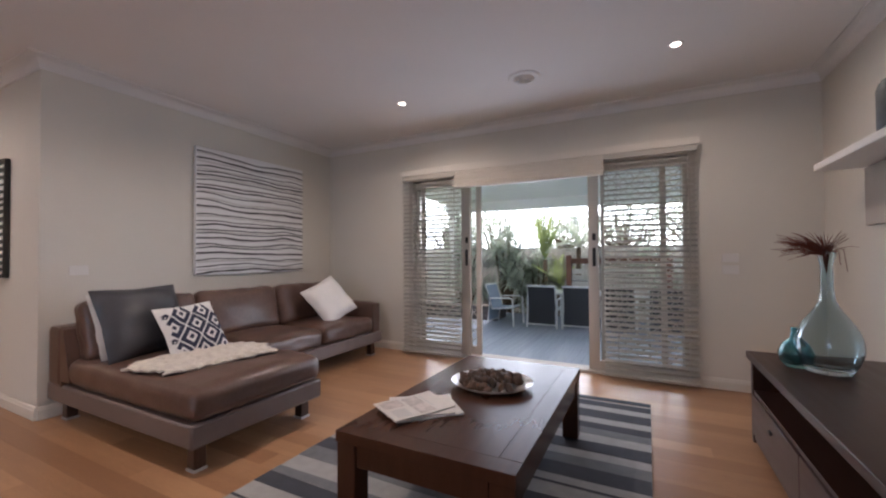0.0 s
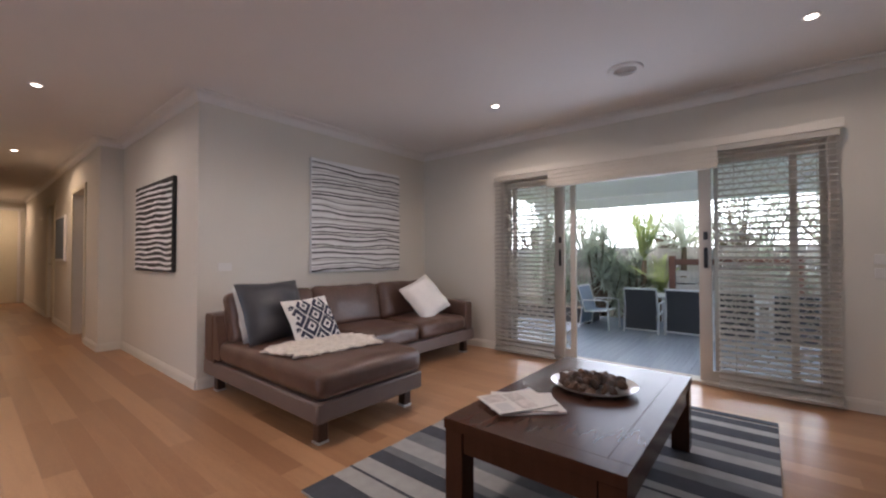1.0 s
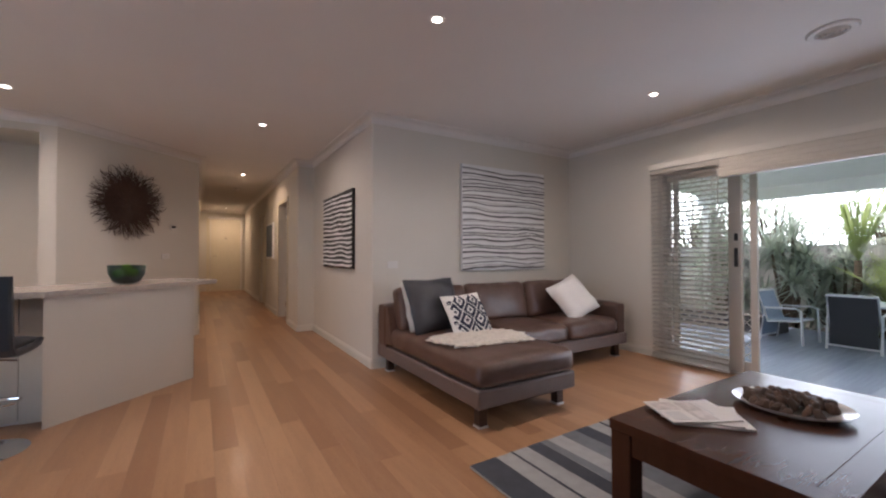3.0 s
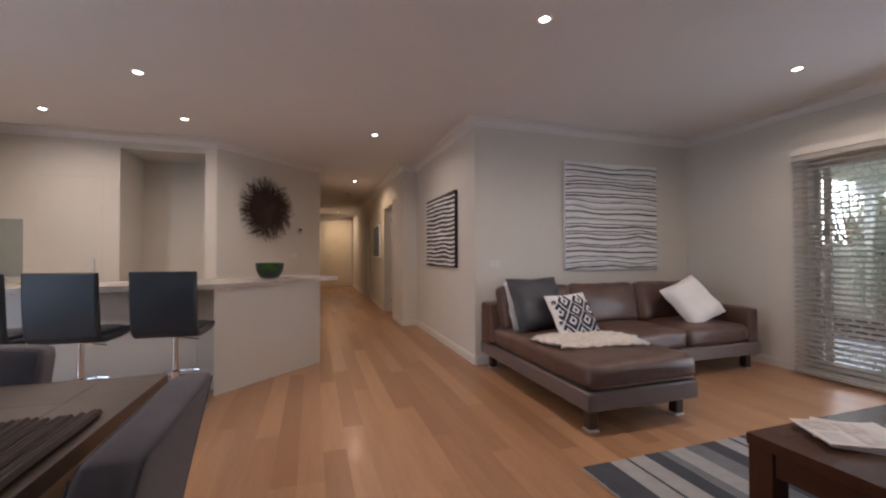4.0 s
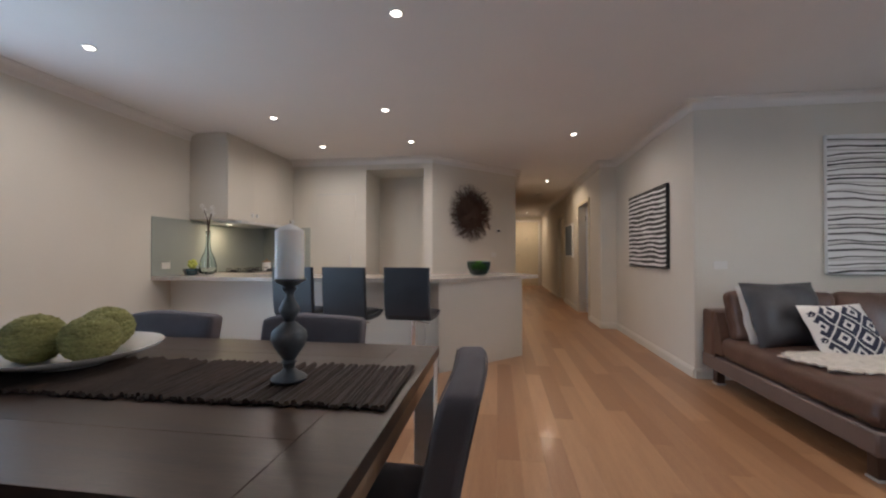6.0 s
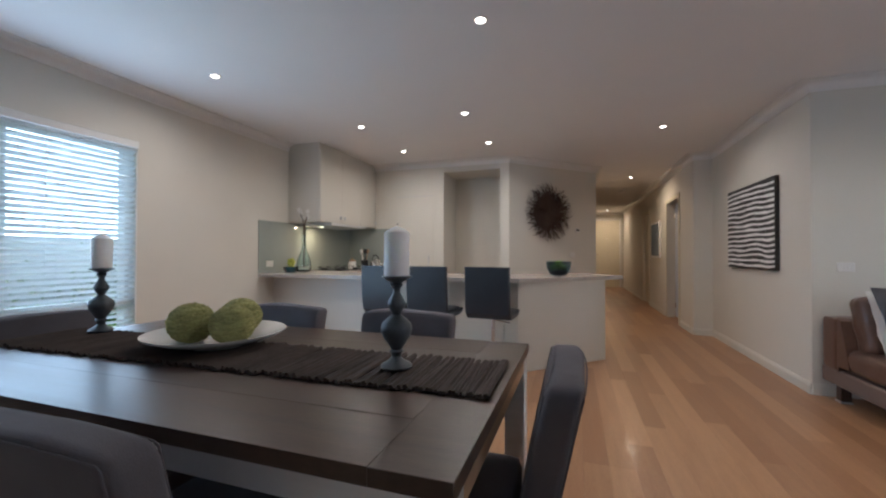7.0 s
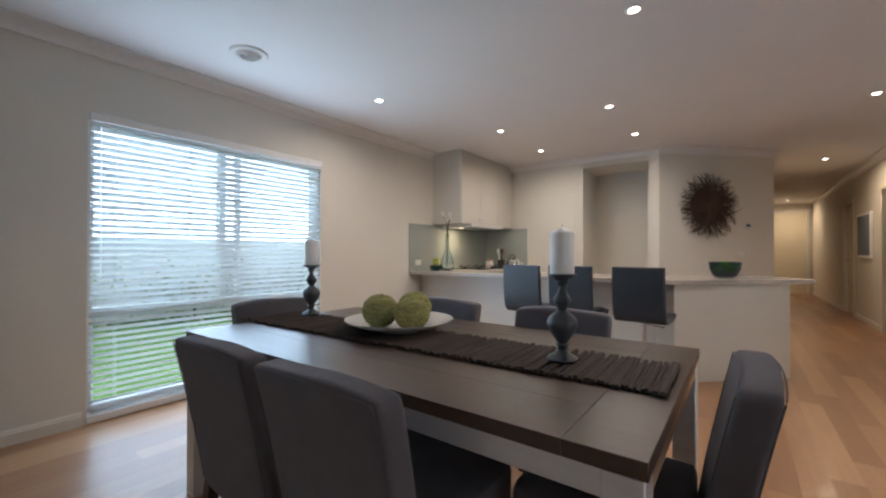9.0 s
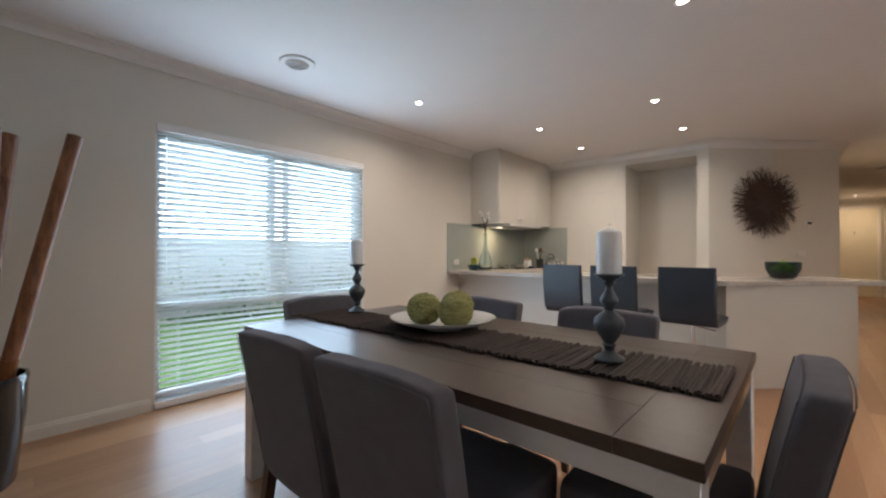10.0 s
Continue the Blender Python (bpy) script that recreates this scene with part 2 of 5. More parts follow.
WAX.node_tree.nodes["Principled BSDF"].inputs["Subsurface Radius"].default_value = (1.0, 0.9, 0.8)
for m_, k_ in ((OAK, 0.36), (FABRIC, 0.1), (COFFEE, 0.22), (CABINET, 0.3)):
    m_.node_tree.nodes["Principled BSDF"].inputs["Specular IOR Level"].default_value = k_
BARK = mat("palm_bark", (0.15, 0.105, 0.07), 0.9, var=0.3, scale=14, bump=0.3)
MULCH = mat("bark_mulch", (0.20, 0.165, 0.13), 0.95, var=0.4, scale=12, fine=90, bump=0.5)
PLANTER = mat("black_stained_timber", (0.045, 0.038, 0.038), 0.7, var=0.2, stretch=(6, 1, 6), bump=0.05)
GRASS = mat("lawn", (0.11, 0.21, 0.050), 0.95, var=0.3, scale=3, fine=90, bump=0.4)
FENCEPALE = mat("pale_fence_panel", (0.70, 0.71, 0.72), 0.7, var=0.08, scale=3, bump=0.05, island=0.06)
BRICK = mat("render_wall", (0.40, 0.37, 0.33), 0.9, var=0.1, scale=6, bump=0.2)
HALLDOOR = mat("cream_door_paint", (0.66, 0.61, 0.48), 0.45, var=0.03, bump=0.02)
BLUEDOOR = mat("cool_white_door_paint", (0.60, 0.62, 0.66), 0.45, var=0.03, bump=0.02)


# ---- shape helpers ----
def link_mesh(name, bm, material, smooth=None):
    me = bpy.data.meshes.new(name)
    bmesh.ops.recalc_face_normals(bm, faces=bm.faces)
    bm.to_mesh(me)
    bm.free()
    me.materials.append(material)
    if smooth:
        me.polygons.foreach_set("use_smooth", [True] * len(me.polygons))
        me.set_sharp_from_angle(angle=radians(smooth))
    return new(name, me)


def part(name, bm, material, parent, label="", smooth=40):
    ob = link_mesh(name, bm, material, smooth)
    ob.parent = parent
    return tagged(ob, label)


def thing(name, label, category, place=None, group="", kind=""):
    ob = new(name)
    ob.empty_display_size = 0.1
    if place is not None:
        ob.matrix_world = place
    return tagged(ob, label, category, group, kind)


def setting(name, bm, material, label="", smooth=None):
    return tagged(link_mesh(name, bm, material, smooth), label, "", "", "structure")


def box(bm, x0, x1, y0, y1, z0, z1, r=0.0, seg=1):
    c = bmesh.ops.create_cube(bm, size=1.0)["verts"]
    for v in c:
        v.co = (x0 + (v.co.x + 0.5) * (x1 - x0), y0 + (v.co.y + 0.5) * (y1 - y0), z0 + (v.co.z + 0.5) * (z1 - z0))
    if r:
        edges = list({e for v in c for e in v.link_edges})
        bmesh.ops.bevel(bm, geom=edges, offset=r, segments=seg, profile=0.5, affect='EDGES')
    return bm


def bx(*a, **k):
    return box(bmesh.new(), *a, **k)


def lathe(bm, profile, n=28, centre=(0, 0)):
    rings = []
    for r, z in profile:
        if r < 1e-5:
            rings.append([bm.verts.new((centre[0], centre[1], z))])
        else:
            rings.append([bm.verts.new((centre[0] + r * math.cos(2 * math.pi * i / n), centre[1] + r * math.sin(2 * math.pi * i / n), z)) for i in range(n)])
    for a, b in zip(rings, rings[1:]):
        for i in range(n):
            j = (i + 1) % n
            if len(a) == 1 and len(b) > 1:
                bm.faces.new((a[0], b[i], b[j]))
            elif len(b) == 1 and len(a) > 1:
                bm.faces.new((a[i], a[j], b[0]))
            elif len(a) > 1:
                bm.faces.new((a[i], a[j], b[j], b[i]))
    return bm


def tube(bm, pts, r, n=8, r1=None):
    pts = [Vector(p) for p in pts]
    rings = []
    for i, p in enumerate(pts):
        d = (pts[min(i + 1, len(pts) - 1)] - pts[max(i - 1, 0)]).normalized()
        side = d.cross(Vector((0, 0, 1)) if abs(d.z) < 0.9 else Vector((1, 0, 0))).normalized()
        up = side.cross(d)
        rad = r if r1 is None else r + (r1 - r) * i / (len(pts) - 1)
        rings.append([bm.verts.new(p + rad * (math.cos(2 * math.pi * k / n) * side + math.sin(2 * math.pi * k / n) * up)) for k in range(n)])
    for a, b in zip(rings, rings[1:]):
        for k in range(n):
            bm.faces.new((a[k], a[(k + 1) % n], b[(k + 1) % n], b[k]))
    bm.faces.new(rings[0][::-1]), bm.faces.new(rings[-1])
    return bm


def prism(bm, outline, z0, z1):
    lo = [bm.verts.new((x, y, z0)) for x, y in outline]
    hi = [bm.verts.new((x, y, z1)) for x, y in outline]
    n = len(outline)
    bm.faces.new(lo[::-1]), bm.faces.new(hi)
    for i in range(n):
        bm.faces.new((lo[i], lo[(i + 1) % n], hi[(i + 1) % n], hi[i]))
    return bm


def cushion(w, d, t, n=14, crumple=0.006, seed=0.0):
    """A stuffed cushion, w by d and t thick, lying in its own xy plane round the origin."""
    bm = bmesh.new()
    grids = []
    for s in (1, -1):
        g = []
        for i in range(n + 1):
            row = []
            for j in range(n + 1):
                u, v = 2 * i / n - 1, 2 * j / n - 1
                f = max(0.0, (1 - u ** 4) * (1 - v ** 4)) ** 0.5
                pull = 1 - 0.06 * (1 - abs(u)) * abs(v) ** 3 - 0.06 * (1 - abs(v)) * abs(u) ** 3
                z = s * (t / 2) * f
                q = noise.noise(Vector((u * 2.2 + seed, v * 2.2 - seed, s * 3 + seed))) * crumple * 3
                row.append(bm.verts.new((u * w / 2 * pull, v * d / 2 * pull, z + q * (0.3 + f))))
            g.append(row)
        grids.append(g)
    for g, s in zip(grids, (1, -1)):
        for i in range(n):
            for j in range(n):
                q = (g[i][j], g[i + 1][j], g[i + 1][j + 1], g[i][j + 1])
                bm.faces.new(q if s > 0 else q[::-1])
    bmesh.ops.remove_doubles(bm, verts=bm.verts, dist=0.0)
    a, b = grids
    edge = [(i, 0) for i in range(n)] + [(n, j) for j in range(n)] + [(i, n) for i in range(n, 0, -1)] + [(0, j) for j in range(n, 0, -1)]
    for k in range(len(edge)):
        (i0, j0), (i1, j1) = edge[k], edge[(k + 1) % len(edge)]
        if b[i0][j0].is_valid and a[i0][j0].is_valid:
            bm.faces.new((a[i0][j0], b[i0][j0], b[i1][j1], a[i1][j1]))
    return bm


def slabcushion(bm, x0, x1, y0, y1, z0, z1, r=0.04, crown=0.03, n=10, seed=0.0, wrinkle=0.0):
    """An upholstered block with rounded edges and a soft crown on top."""
    nx, ny = n, n
    verts = []
    cx, cy, cz = (x0 + x1) / 2, (y0 + y1) / 2, (z0 + z1) / 2
    b2 = bmesh.new()
    bmesh.ops.create_cube(b2, size=1.0)
    bmesh.ops.subdivide_edges(b2, edges=b2.edges, cuts=n, use_grid_fill=True)
    for v in b2.verts:
        p = Vector((v.co.x * (x1 - x0), v.co.y * (y1 - y0), v.co.z * (z1 - z0)))
        h = Vector(((x1 - x0) / 2 - r, (y1 - y0) / 2 - r, (z1 - z0) / 2 - min(r, (z1 - z0) / 2 - 0.001)))
        c = Vector([max(-h[k], min(h[k], p[k])) for k in range(3)])
        d = p - c
        if d.length > 1e-6:
            big = max(abs(d.x), abs(d.y), abs(d.z))
            p = c + d.normalized() * min(r, big)
        u, w = 2 * v.co.x, 2 * v.co.y
        if v.co.z > 0:
            p.z += crown * (1 - u * u) * (1 - w * w) + 0.006 * noise.noise(Vector((p.x * 5 + seed, p.y * 5, seed))) + 0.0012 * noise.noise(Vector((p.x * 13 + seed, p.y * 13, seed)))
        if wrinkle:
            edge = max(abs(u), abs(w)) ** 3
            k = noise.noise(Vector((p.x * 7 + seed, p.y * 7 - seed, p.z * 9))) + 0.5 * noise.noise(Vector((p.x * 18, p.y * 18 + seed, p.z * 18)))
            p += (p - c).normalized() * wrinkle * k * (0.35 + edge) if d.length > 1e-6 else Vector((0, 0, wrinkle * k * 0.5 if v.co.z > 0 else 0))
        v.co = p + Vector((cx, cy, cz))
    me = bpy.data.meshes.new("tmp")
    b2.to_mesh(me)
    b2.free()
    bm.from_mesh(me)
    bpy.data.meshes.remove(me)
    return bm


def thicken(bm, t):
    bm.normal_update()
    bmesh.ops.solidify(bm, geom=bm.faces[:], thickness=t)
    return bm


def moved(bm, m):
    bmesh.ops.transform(bm, matrix=m, verts=bm.verts)
    return bm


# ---- structure ----
ROOM = [(-2.14, -0.66), (6.10, -0.66), (6.10, 4.335), (3.23, 4.335), (3.23, 6.75), (3.0, 6.75), (3.0, 15.0), (1.74, 15.0), (1.74, 7.30), (0.50, 6.10), (-2.14, 6.10)]
H = 2.55
WIN = (0.87, 2.72, 0.05, 2.09)
DOOR = (0.18, 3.09, 0.0, 2.06)


def wall_x(name, xa, xb, y0, y1, holes):
    """A wall between the planes xa and xb, from y0 to y1, with openings (ya, yb, za, zb)."""
    bm = bmesh.new()
    at = y0
    for ya, yb, za, zb in holes:
        box(bm, xa, xb, at, ya, 0, H)
        if za > 0:
            box(bm, xa, xb, ya, yb, 0, za)
        box(bm, xa, xb, ya, yb, zb, H)
        at = yb
    box(bm, xa, xb, at, y1, 0, H)
    return setting(name, bm, WALL)


wall_x("wall_west", -2.36, -2.14, -0.86, 6.30, [WIN])
wall_x("wall_east", 6.10, 6.32, -0.86, 4.55, [DOOR])
setting("wall_south", bx(-2.14, 6.10, -0.86, -0.66, 0, H), WALL)
setting("wall_living_north", bx(3.23, 6.10, 4.335, 4.455, 0, H), WALL)
setting("wall_living_return", bx(3.23, 3.35, 4.455, 6.75, 0, H), WALL)
HALL_DOORS = [(7.56, 8.42, 0, 2.04), (10.2, 11.0, 0, 2.04)]
bm = bmesh.new()
box(bm, 3.12, 3.35, 6.75, 6.87, 0, H)
setting("wall_hall_jog", bm, WALL)
wall_x("wall_hall_east", 3.0, 3.12, 6.75, 15.0, HALL_DOORS)
wall_x("wall_hall_west", 1.62, 1.74, 7.30, 15.0, [(8.9, 9.7, 0, 2.04), (12.1, 12.9, 0, 2.04)])
setting("wall_hall_end", bx(1.6, 3.12, 15.0, 15.12, 0, H), WALL)
dx, dy = (1.74 - 0.50), (7.30 - 6.10)
setting("wall_diagonal", prism(bmesh.new(), [(0.50, 6.10), (1.74, 7.30), (1.62, 7.42), (0.50, 6.34)], 0, H), WALL)
setting("wall_kitchen_north", bx(-2.36, -0.50, 6.10, 6.22, 0, H), WALL)
setting("wall_niche_west", bx(-0.62, -0.50, 6.22, 6.78, 0, H), WALL)
setting("wall_niche_back", bx(-0.62, 0.50, 6.78, 6.90, 0, H), WALL)
setting("wall_niche_east", bx(0.37, 0.50, 6.10, 6.78, 0, H), WALL)
setting("wall_niche_head", bx(-0.50, 0.37, 6.10, 6.78, 2.385, H), WALL)
# rooms behind the hall doors
bm = bmesh.new()
box(bm, 5.0, 5.1, 6.8, 15.2, 0, H)
box(bm, 3.35, 5.0, 6.88, 6.98, 0, H)
box(bm, 3.12, 5.0, 9.2, 9.3, 0, H)
box(bm, 3.12, 5.0, 15.02, 15.12, 0, H)
setting("wall_bedrooms", bm, WALL)
bm = bmesh.new()
box(bm, 0.2, 0.3, 7.4, 15.2, 0, H)
box(bm, 0.3, 1.62, 10.4, 10.5, 0, H)
box(bm, 0.3, 1.62, 7.9, 8.0, 0, H)
box(bm, 0.3, 1.62, 15.02, 15.12, 0, H)
setting("wall_west_rooms", bm, WALL)
setting("ceiling", bx(-2.36, 6.32, -0.86, 15.12, H, H + 0.12), CEIL)
setting("roof", bx(-2.9, 6.8, -1.4, 15.6, 2.70, 2.85), BRICK)
setting("subfloor", bx(-2.36, 6.32, -0.86, 15.12, -0.16, -0.022), COFFEE)


def offset_path(pts, d):
    """The closed outline moved inwards by d."""
    out = []
    for i in range(len(pts)):
        p0, p1, p2 = Vector(pts[i - 1]), Vector(pts[i]), Vector(pts[(i + 1) % len(pts)])
        a, b = (p1 - p0).normalized(), (p2 - p1).normalized()
        na, nb = Vector((-a.y, a.x)), Vector((-b.y, b.x))
        m = (na + nb)
        m = m / max(0.2, m.dot(na))
        out.append((p1.x + m.x * d, p1.y + m.y * d))
    return out


PROFILE = [(0.0, 2.462), (0.010, 2.462), (0.014, 2.474)] + [(0.014 + 0.066 * (1 - math.cos(a)), 2.474 + 0.062 * math.sin(a)) for a in [k * math.pi / 12 for k in range(1, 7)]] + [(0.088, 2.540), (0.088, 2.5495)]
loops = [offset_path(ROOM, d) for d, z in PROFILE]
bm = bmesh.new()
rings = [[bm.verts.new((x, y, z)) for x, y in lp] for lp, (d, z) in zip(loops, PROFILE)]
for a, b in zip(rings, rings[1:]):
    for i in range(len(ROOM)):
        j = (i + 1) % len(ROOM)
        bm.faces.new((a[i], a[j], b[j], b[i]))
setting("trim_cornice", bm, TRIM, "white cove cornice where the walls meet the ceiling", 30)


def skirting(p, q, name="baseboard"):
    p, q = Vector((*p, 0)), Vector((*q, 0))
    L = (q - p).length
    bm = bmesh.new()
    prof = [(0, 0), (0.016, 0), (0.016, 0.066), (0.011, 0.074), (0.011, 0.080), (0.004, 0.092), (0, 0.092)]
    a = [bm.verts.new((0, y, z)) for y, z in prof]
    b = [bm.verts.new((L, y, z)) for y, z in prof]
    for i in range(len(prof)):
        j = (i + 1) % len(prof)
        bm.faces.new((a[i], a[j], b[j], b[i]))
    bm.faces.new(a), bm.faces.new(b[::-1])
    ob = setting(name, bm, SKIRT, "white moulded skirting board", 20)
    ob.matrix_world = Matrix.Translation(p) @ Matrix.Rotation(math.atan2((q - p).y, (q - p).x), 4, 'Z')


for p, q in [((-2.14, -0.66), (6.10, -0.66)), ((6.10, -0.66), (6.10, 0.16)), ((6.10, 3.11), (6.10, 4.335)), ((6.10, 4.335), (3.23, 4.335)),
             ((3.23, 4.335), (3.23, 6.75)), ((3.23, 6.75), (3.0, 6.75)), ((3.0, 6.75), (3.0, 7.48)), ((3.0, 8.50), (3.0, 10.12)), ((3.0, 11.08), (3.0, 15.0)),
             ((1.74, 15.0), (1.74, 12.98)), ((1.74, 12.02), (1.74, 9.78)), ((1.74, 8.82), (1.74, 7.30)), ((1.74, 7.30), (0.50, 6.10)), ((0.37, 6.78), (-0.50, 6.78)),
             ((-2.14, 4.05), (-2.14, 2.74)), ((-2.14, 0.85), (-2.14, -0.66))]:
    skirting(p, q)


# ---- windows, doors and blinds ----
def slat_blind(name, label, x, y0, y1, z0, z1, step, depth, tilt, material, into):
    """A horizontal slatted blind hung in the plane x, between y0 and y1."""
    top = thing(name, label, "blind", pose(x, (y0 + y1) / 2, z0))
    w = y1 - y0
    part("head_rail", bx(-0.03, 0.03, -w / 2, w / 2, z1 - z0 - 0.05, z1 - z0, r=0.004), material, top)
    part("bottom_rail", bx(-0.026, 0.026, -w / 2, w / 2, 0.0, 0.022, r=0.004), material, top)
    n = int((z1 - z0 - 0.085) / step) + 1
    base = None
    for i in range(n):
        z = 0.045 + i * step
        bm = bmesh.new()
        if base is None:
            box(bm, -depth / 2, depth / 2, -w / 2 + 0.004, w / 2 - 0.004, -0.0016, 0.0016)
            s = part("slat", bm, material, top, smooth=None)
            base = s
        else:
            bm.free()
            s = new("slat", base.data)
            s.parent = top
        s.matrix_basis = pose(0, 0, z, 0, tilt + random.uniform(-2, 2), 0)
    for y in (-w / 2 + 0.12, w / 2 - 0.12) if w < 1.2 else (-w / 2 + 0.15, -w / 6, w / 6, w / 2 - 0.15):
        for dx_ in (-depth / 2 - 0.002, depth / 2 + 0.002):
            part("ladder_cord", bx(dx_ - 0.001, dx_ + 0.001, y - 0.0013, y + 0.0013, 0.02, z1 - z0 - 0.04), material, top, smooth=None)
    part("tilt_wand", tube(bmesh.new(), [(into * 0.04, -w / 2 + 0.06, z1 - z0 - 0.05), (into * 0.045, -w / 2 + 0.06, (z1 - z0) * 0.45)], 0.004), material, top)
    return top


# west window
win = tagged(new("window_1"), "large white aluminium window over a low fixed pane", "window", "", "structure")
win.matrix_world = pose(-2.26, 0, 0)
ya, yb, za, zb = WIN
part("window_frame", bx(-0.04, 0.04, ya, ya + 0.05, za, zb), WHITE, win)
part("window_frame", bx(-0.04, 0.04, yb - 0.05, yb, za, zb), WHITE, win)
part("window_frame", bx(-0.04, 0.04, ya + 0.05, yb - 0.05, za, za + 0.05), WHITE, win)
part("window_frame", bx(-0.04, 0.04, ya + 0.05, yb - 0.05, zb - 0.05, zb), WHITE, win)
part("transom", bx(-0.04, 0.04, ya + 0.05, yb - 0.05, 0.69, 0.755), WHITE, win)
part("mullion", bx(-0.035, 0.035, 1.75, 1.80, 0.755, zb - 0.05), WHITE, win)
part("mullion", bx(-0.035, 0.035, 1.90, 1.93, 0.755, zb - 0.05), WHITE, win)
for a, b, c, d in ((ya + 0.05, yb - 0.05, za + 0.05, 0.69), (ya + 0.05, 1.75, 0.755, zb - 0.05), (1.93, yb - 0.05, 0.755, zb - 0.05)):
    part("pane", bx(-0.003, 0.003, a, b, c, d), PANE, win, smooth=None).visible_shadow = False
part("window_sill", bx(0.04, 0.135, ya, yb, za - 0.045, za + 0.004, r=0.004), WHITE, win)
part("reveal", bx(0.04, 0.118, ya, ya + 0.012, za + 0.004, zb), WHITE, win)
part("reveal", bx(0.04, 0.118, yb - 0.012, yb, za + 0.004, zb), WHITE, win)
part("reveal", bx(0.04, 0.118, ya + 0.012, yb - 0.012, zb - 0.012, zb), WHITE, win)
slat_blind("window_blind", "white slatted blind half open over the garden window", -2.165, ya + 0.006, yb - 0.006, 0.09, 2.045, 0.044, 0.050, -34, SLAT, 1)
part("pelmet", bx(0.0, 0.045, -0.922, 0.922, 1.935, 1.995, r=0.004), WHITE, bpy.data.objects["window_blind"])

# sliding doors
door = tagged(new("door_1"), "beige aluminium sliding doors, the middle leaf slid open", "door", "", "structure")
door.matrix_world = pose(6.21, 0, 0)
ya, yb, za, zb = DOOR
for a, b in ((ya, ya + 0.05), (yb - 0.05, yb)):
    part("jamb", bx(-0.11, 0.06, a, b, 0.0, zb), FRAME, door)
part("head", bx(-0.11, 0.06, ya + 0.05, yb - 0.05, zb - 0.05, zb), FRAME, door)
part("sill_track", bx(-0.11, 0.08, ya + 0.05, yb - 0.05, -0.02, 0.022, r=0.004), FRAME, door)


def leaf(y0, y1, xo, name, stile_l, stile_r, grille):
    lf = part(name, bx(xo - 0.02, xo + 0.02, y0, y0 + stile_l, 0.025, zb - 0.05, r=0.003), FRAME, door)
    part("stile", bx(xo - 0.02, xo + 0.02, y1 - stile_r, y1, 0.025, zb - 0.05, r=0.003), FRAME, lf)
    part("rail", bx(xo - 0.018, xo + 0.018, y0 + stile_l, y1 - stile_r, 0.025, 0.115), FRAME, lf)
    part("rail", bx(xo - 0.018, xo + 0.018, y0 + stile_l, y1 - stile_r, zb - 0.13, zb - 0.05), FRAME, lf)
    part("pane", bx(xo - 0.003, xo + 0.003, y0 + stile_l, y1 - stile_r, 0.115, zb - 0.13), PANE, lf, smooth=None).visible_shadow = False
    if grille:
        bm = bmesh.new()
        a0, a1, z0, z1 = y0 + stile_l, y1 - stile_r, 0.115, zb - 0.13
        w, h, s = a1 - a0, z1 - z0, 0.105
        k = -int(h / s) - 1
        while k * s < w:
            for sg in (1, -1):
                u0, u1 = max(0, k * s), min(w, k * s + h)
                if u1 > u0:
                    v0, v1 = u0 - k * s, u1 - k * s
                    p0 = (xo + 0.03, (a0 + u0) if sg > 0 else (a1 - u0), z0 + v0)
                    p1 = (xo + 0.03, (a0 + u1) if sg > 0 else (a1 - u1), z0 + v1)
                    tube(bm, [p0, p1], 0.0035, 4)
            k += 1
        part("diamond_grille", bm, FRAME, lf, "pale diamond security grille", None)
    return lf


leaf(2.205, yb - 0.05, 0.0, "fixed_leaf", 0.055, 0.04, True)
leaf(ya + 0.05, 0.955, 0.0, "fixed_leaf", 0.04, 0.035, True)
lf = leaf(0.40, 1.066, -0.045, "sliding_leaf", 0.05, 0.095, False)
lf2 = leaf(2.312, 2.95, -0.045, "sliding_leaf", 0.112, 0.05, False)
for y, l_ in ((1.012, lf), (2.355, lf2)):
    h = part("door_handle", bx(-0.085, -0.066, y - 0.014, y + 0.014, 1.02, 1.20, r=0.006), DARKPLASTIC, l_, "black door handle")
    part("lock", bx(-0.075, -0.066, y - 0.016, y + 0.016, 1.27, 1.34, r=0.004), DARKPLASTIC, l_)
slat_blind("door_blind", "cream slatted blind hanging open beside the sliding door", 5.985, 2.36, 3.095, 0.03, 2.05, 0.047, 0.048, -23, SLAT_CREAM, -1)
slat_blind("door_blind", "cream slatted blind hanging open beside the sliding door", 5.985, 0.175, 0.915, 0.03, 2.05, 0.047, 0.048, -23, SLAT_CREAM, -1)
pel = thing("pelmet", "long cream timber pelmet over the sliding door blinds", "pelmet", pose(6.0, 1.625, 2.05))
part("fascia", bx(-0.055, -0.040, -1.475, 1.475, 0.0, 0.068, r=0.003), WALL, pel)
part("top_board", bx(-0.040, 0.10, -1.475, 1.475, 0.054, 0.068), WALL, pel)
rb = thing("roman_blind", "folded cream fabric blind drawn up over the open doorway", "blind", pose(5.962, 1.655, 1.86))
for i in range(4):
    bm = bmesh.new()
    slabcushion(bm, -0.040 + 0.008 * i, 0.02, -0.755, 0.755, 0.046 * i, 0.046 * i + 0.055, r=0.016, crown=0.0, n=8, seed=i)
    part("fold", bm, LINEN, rb)

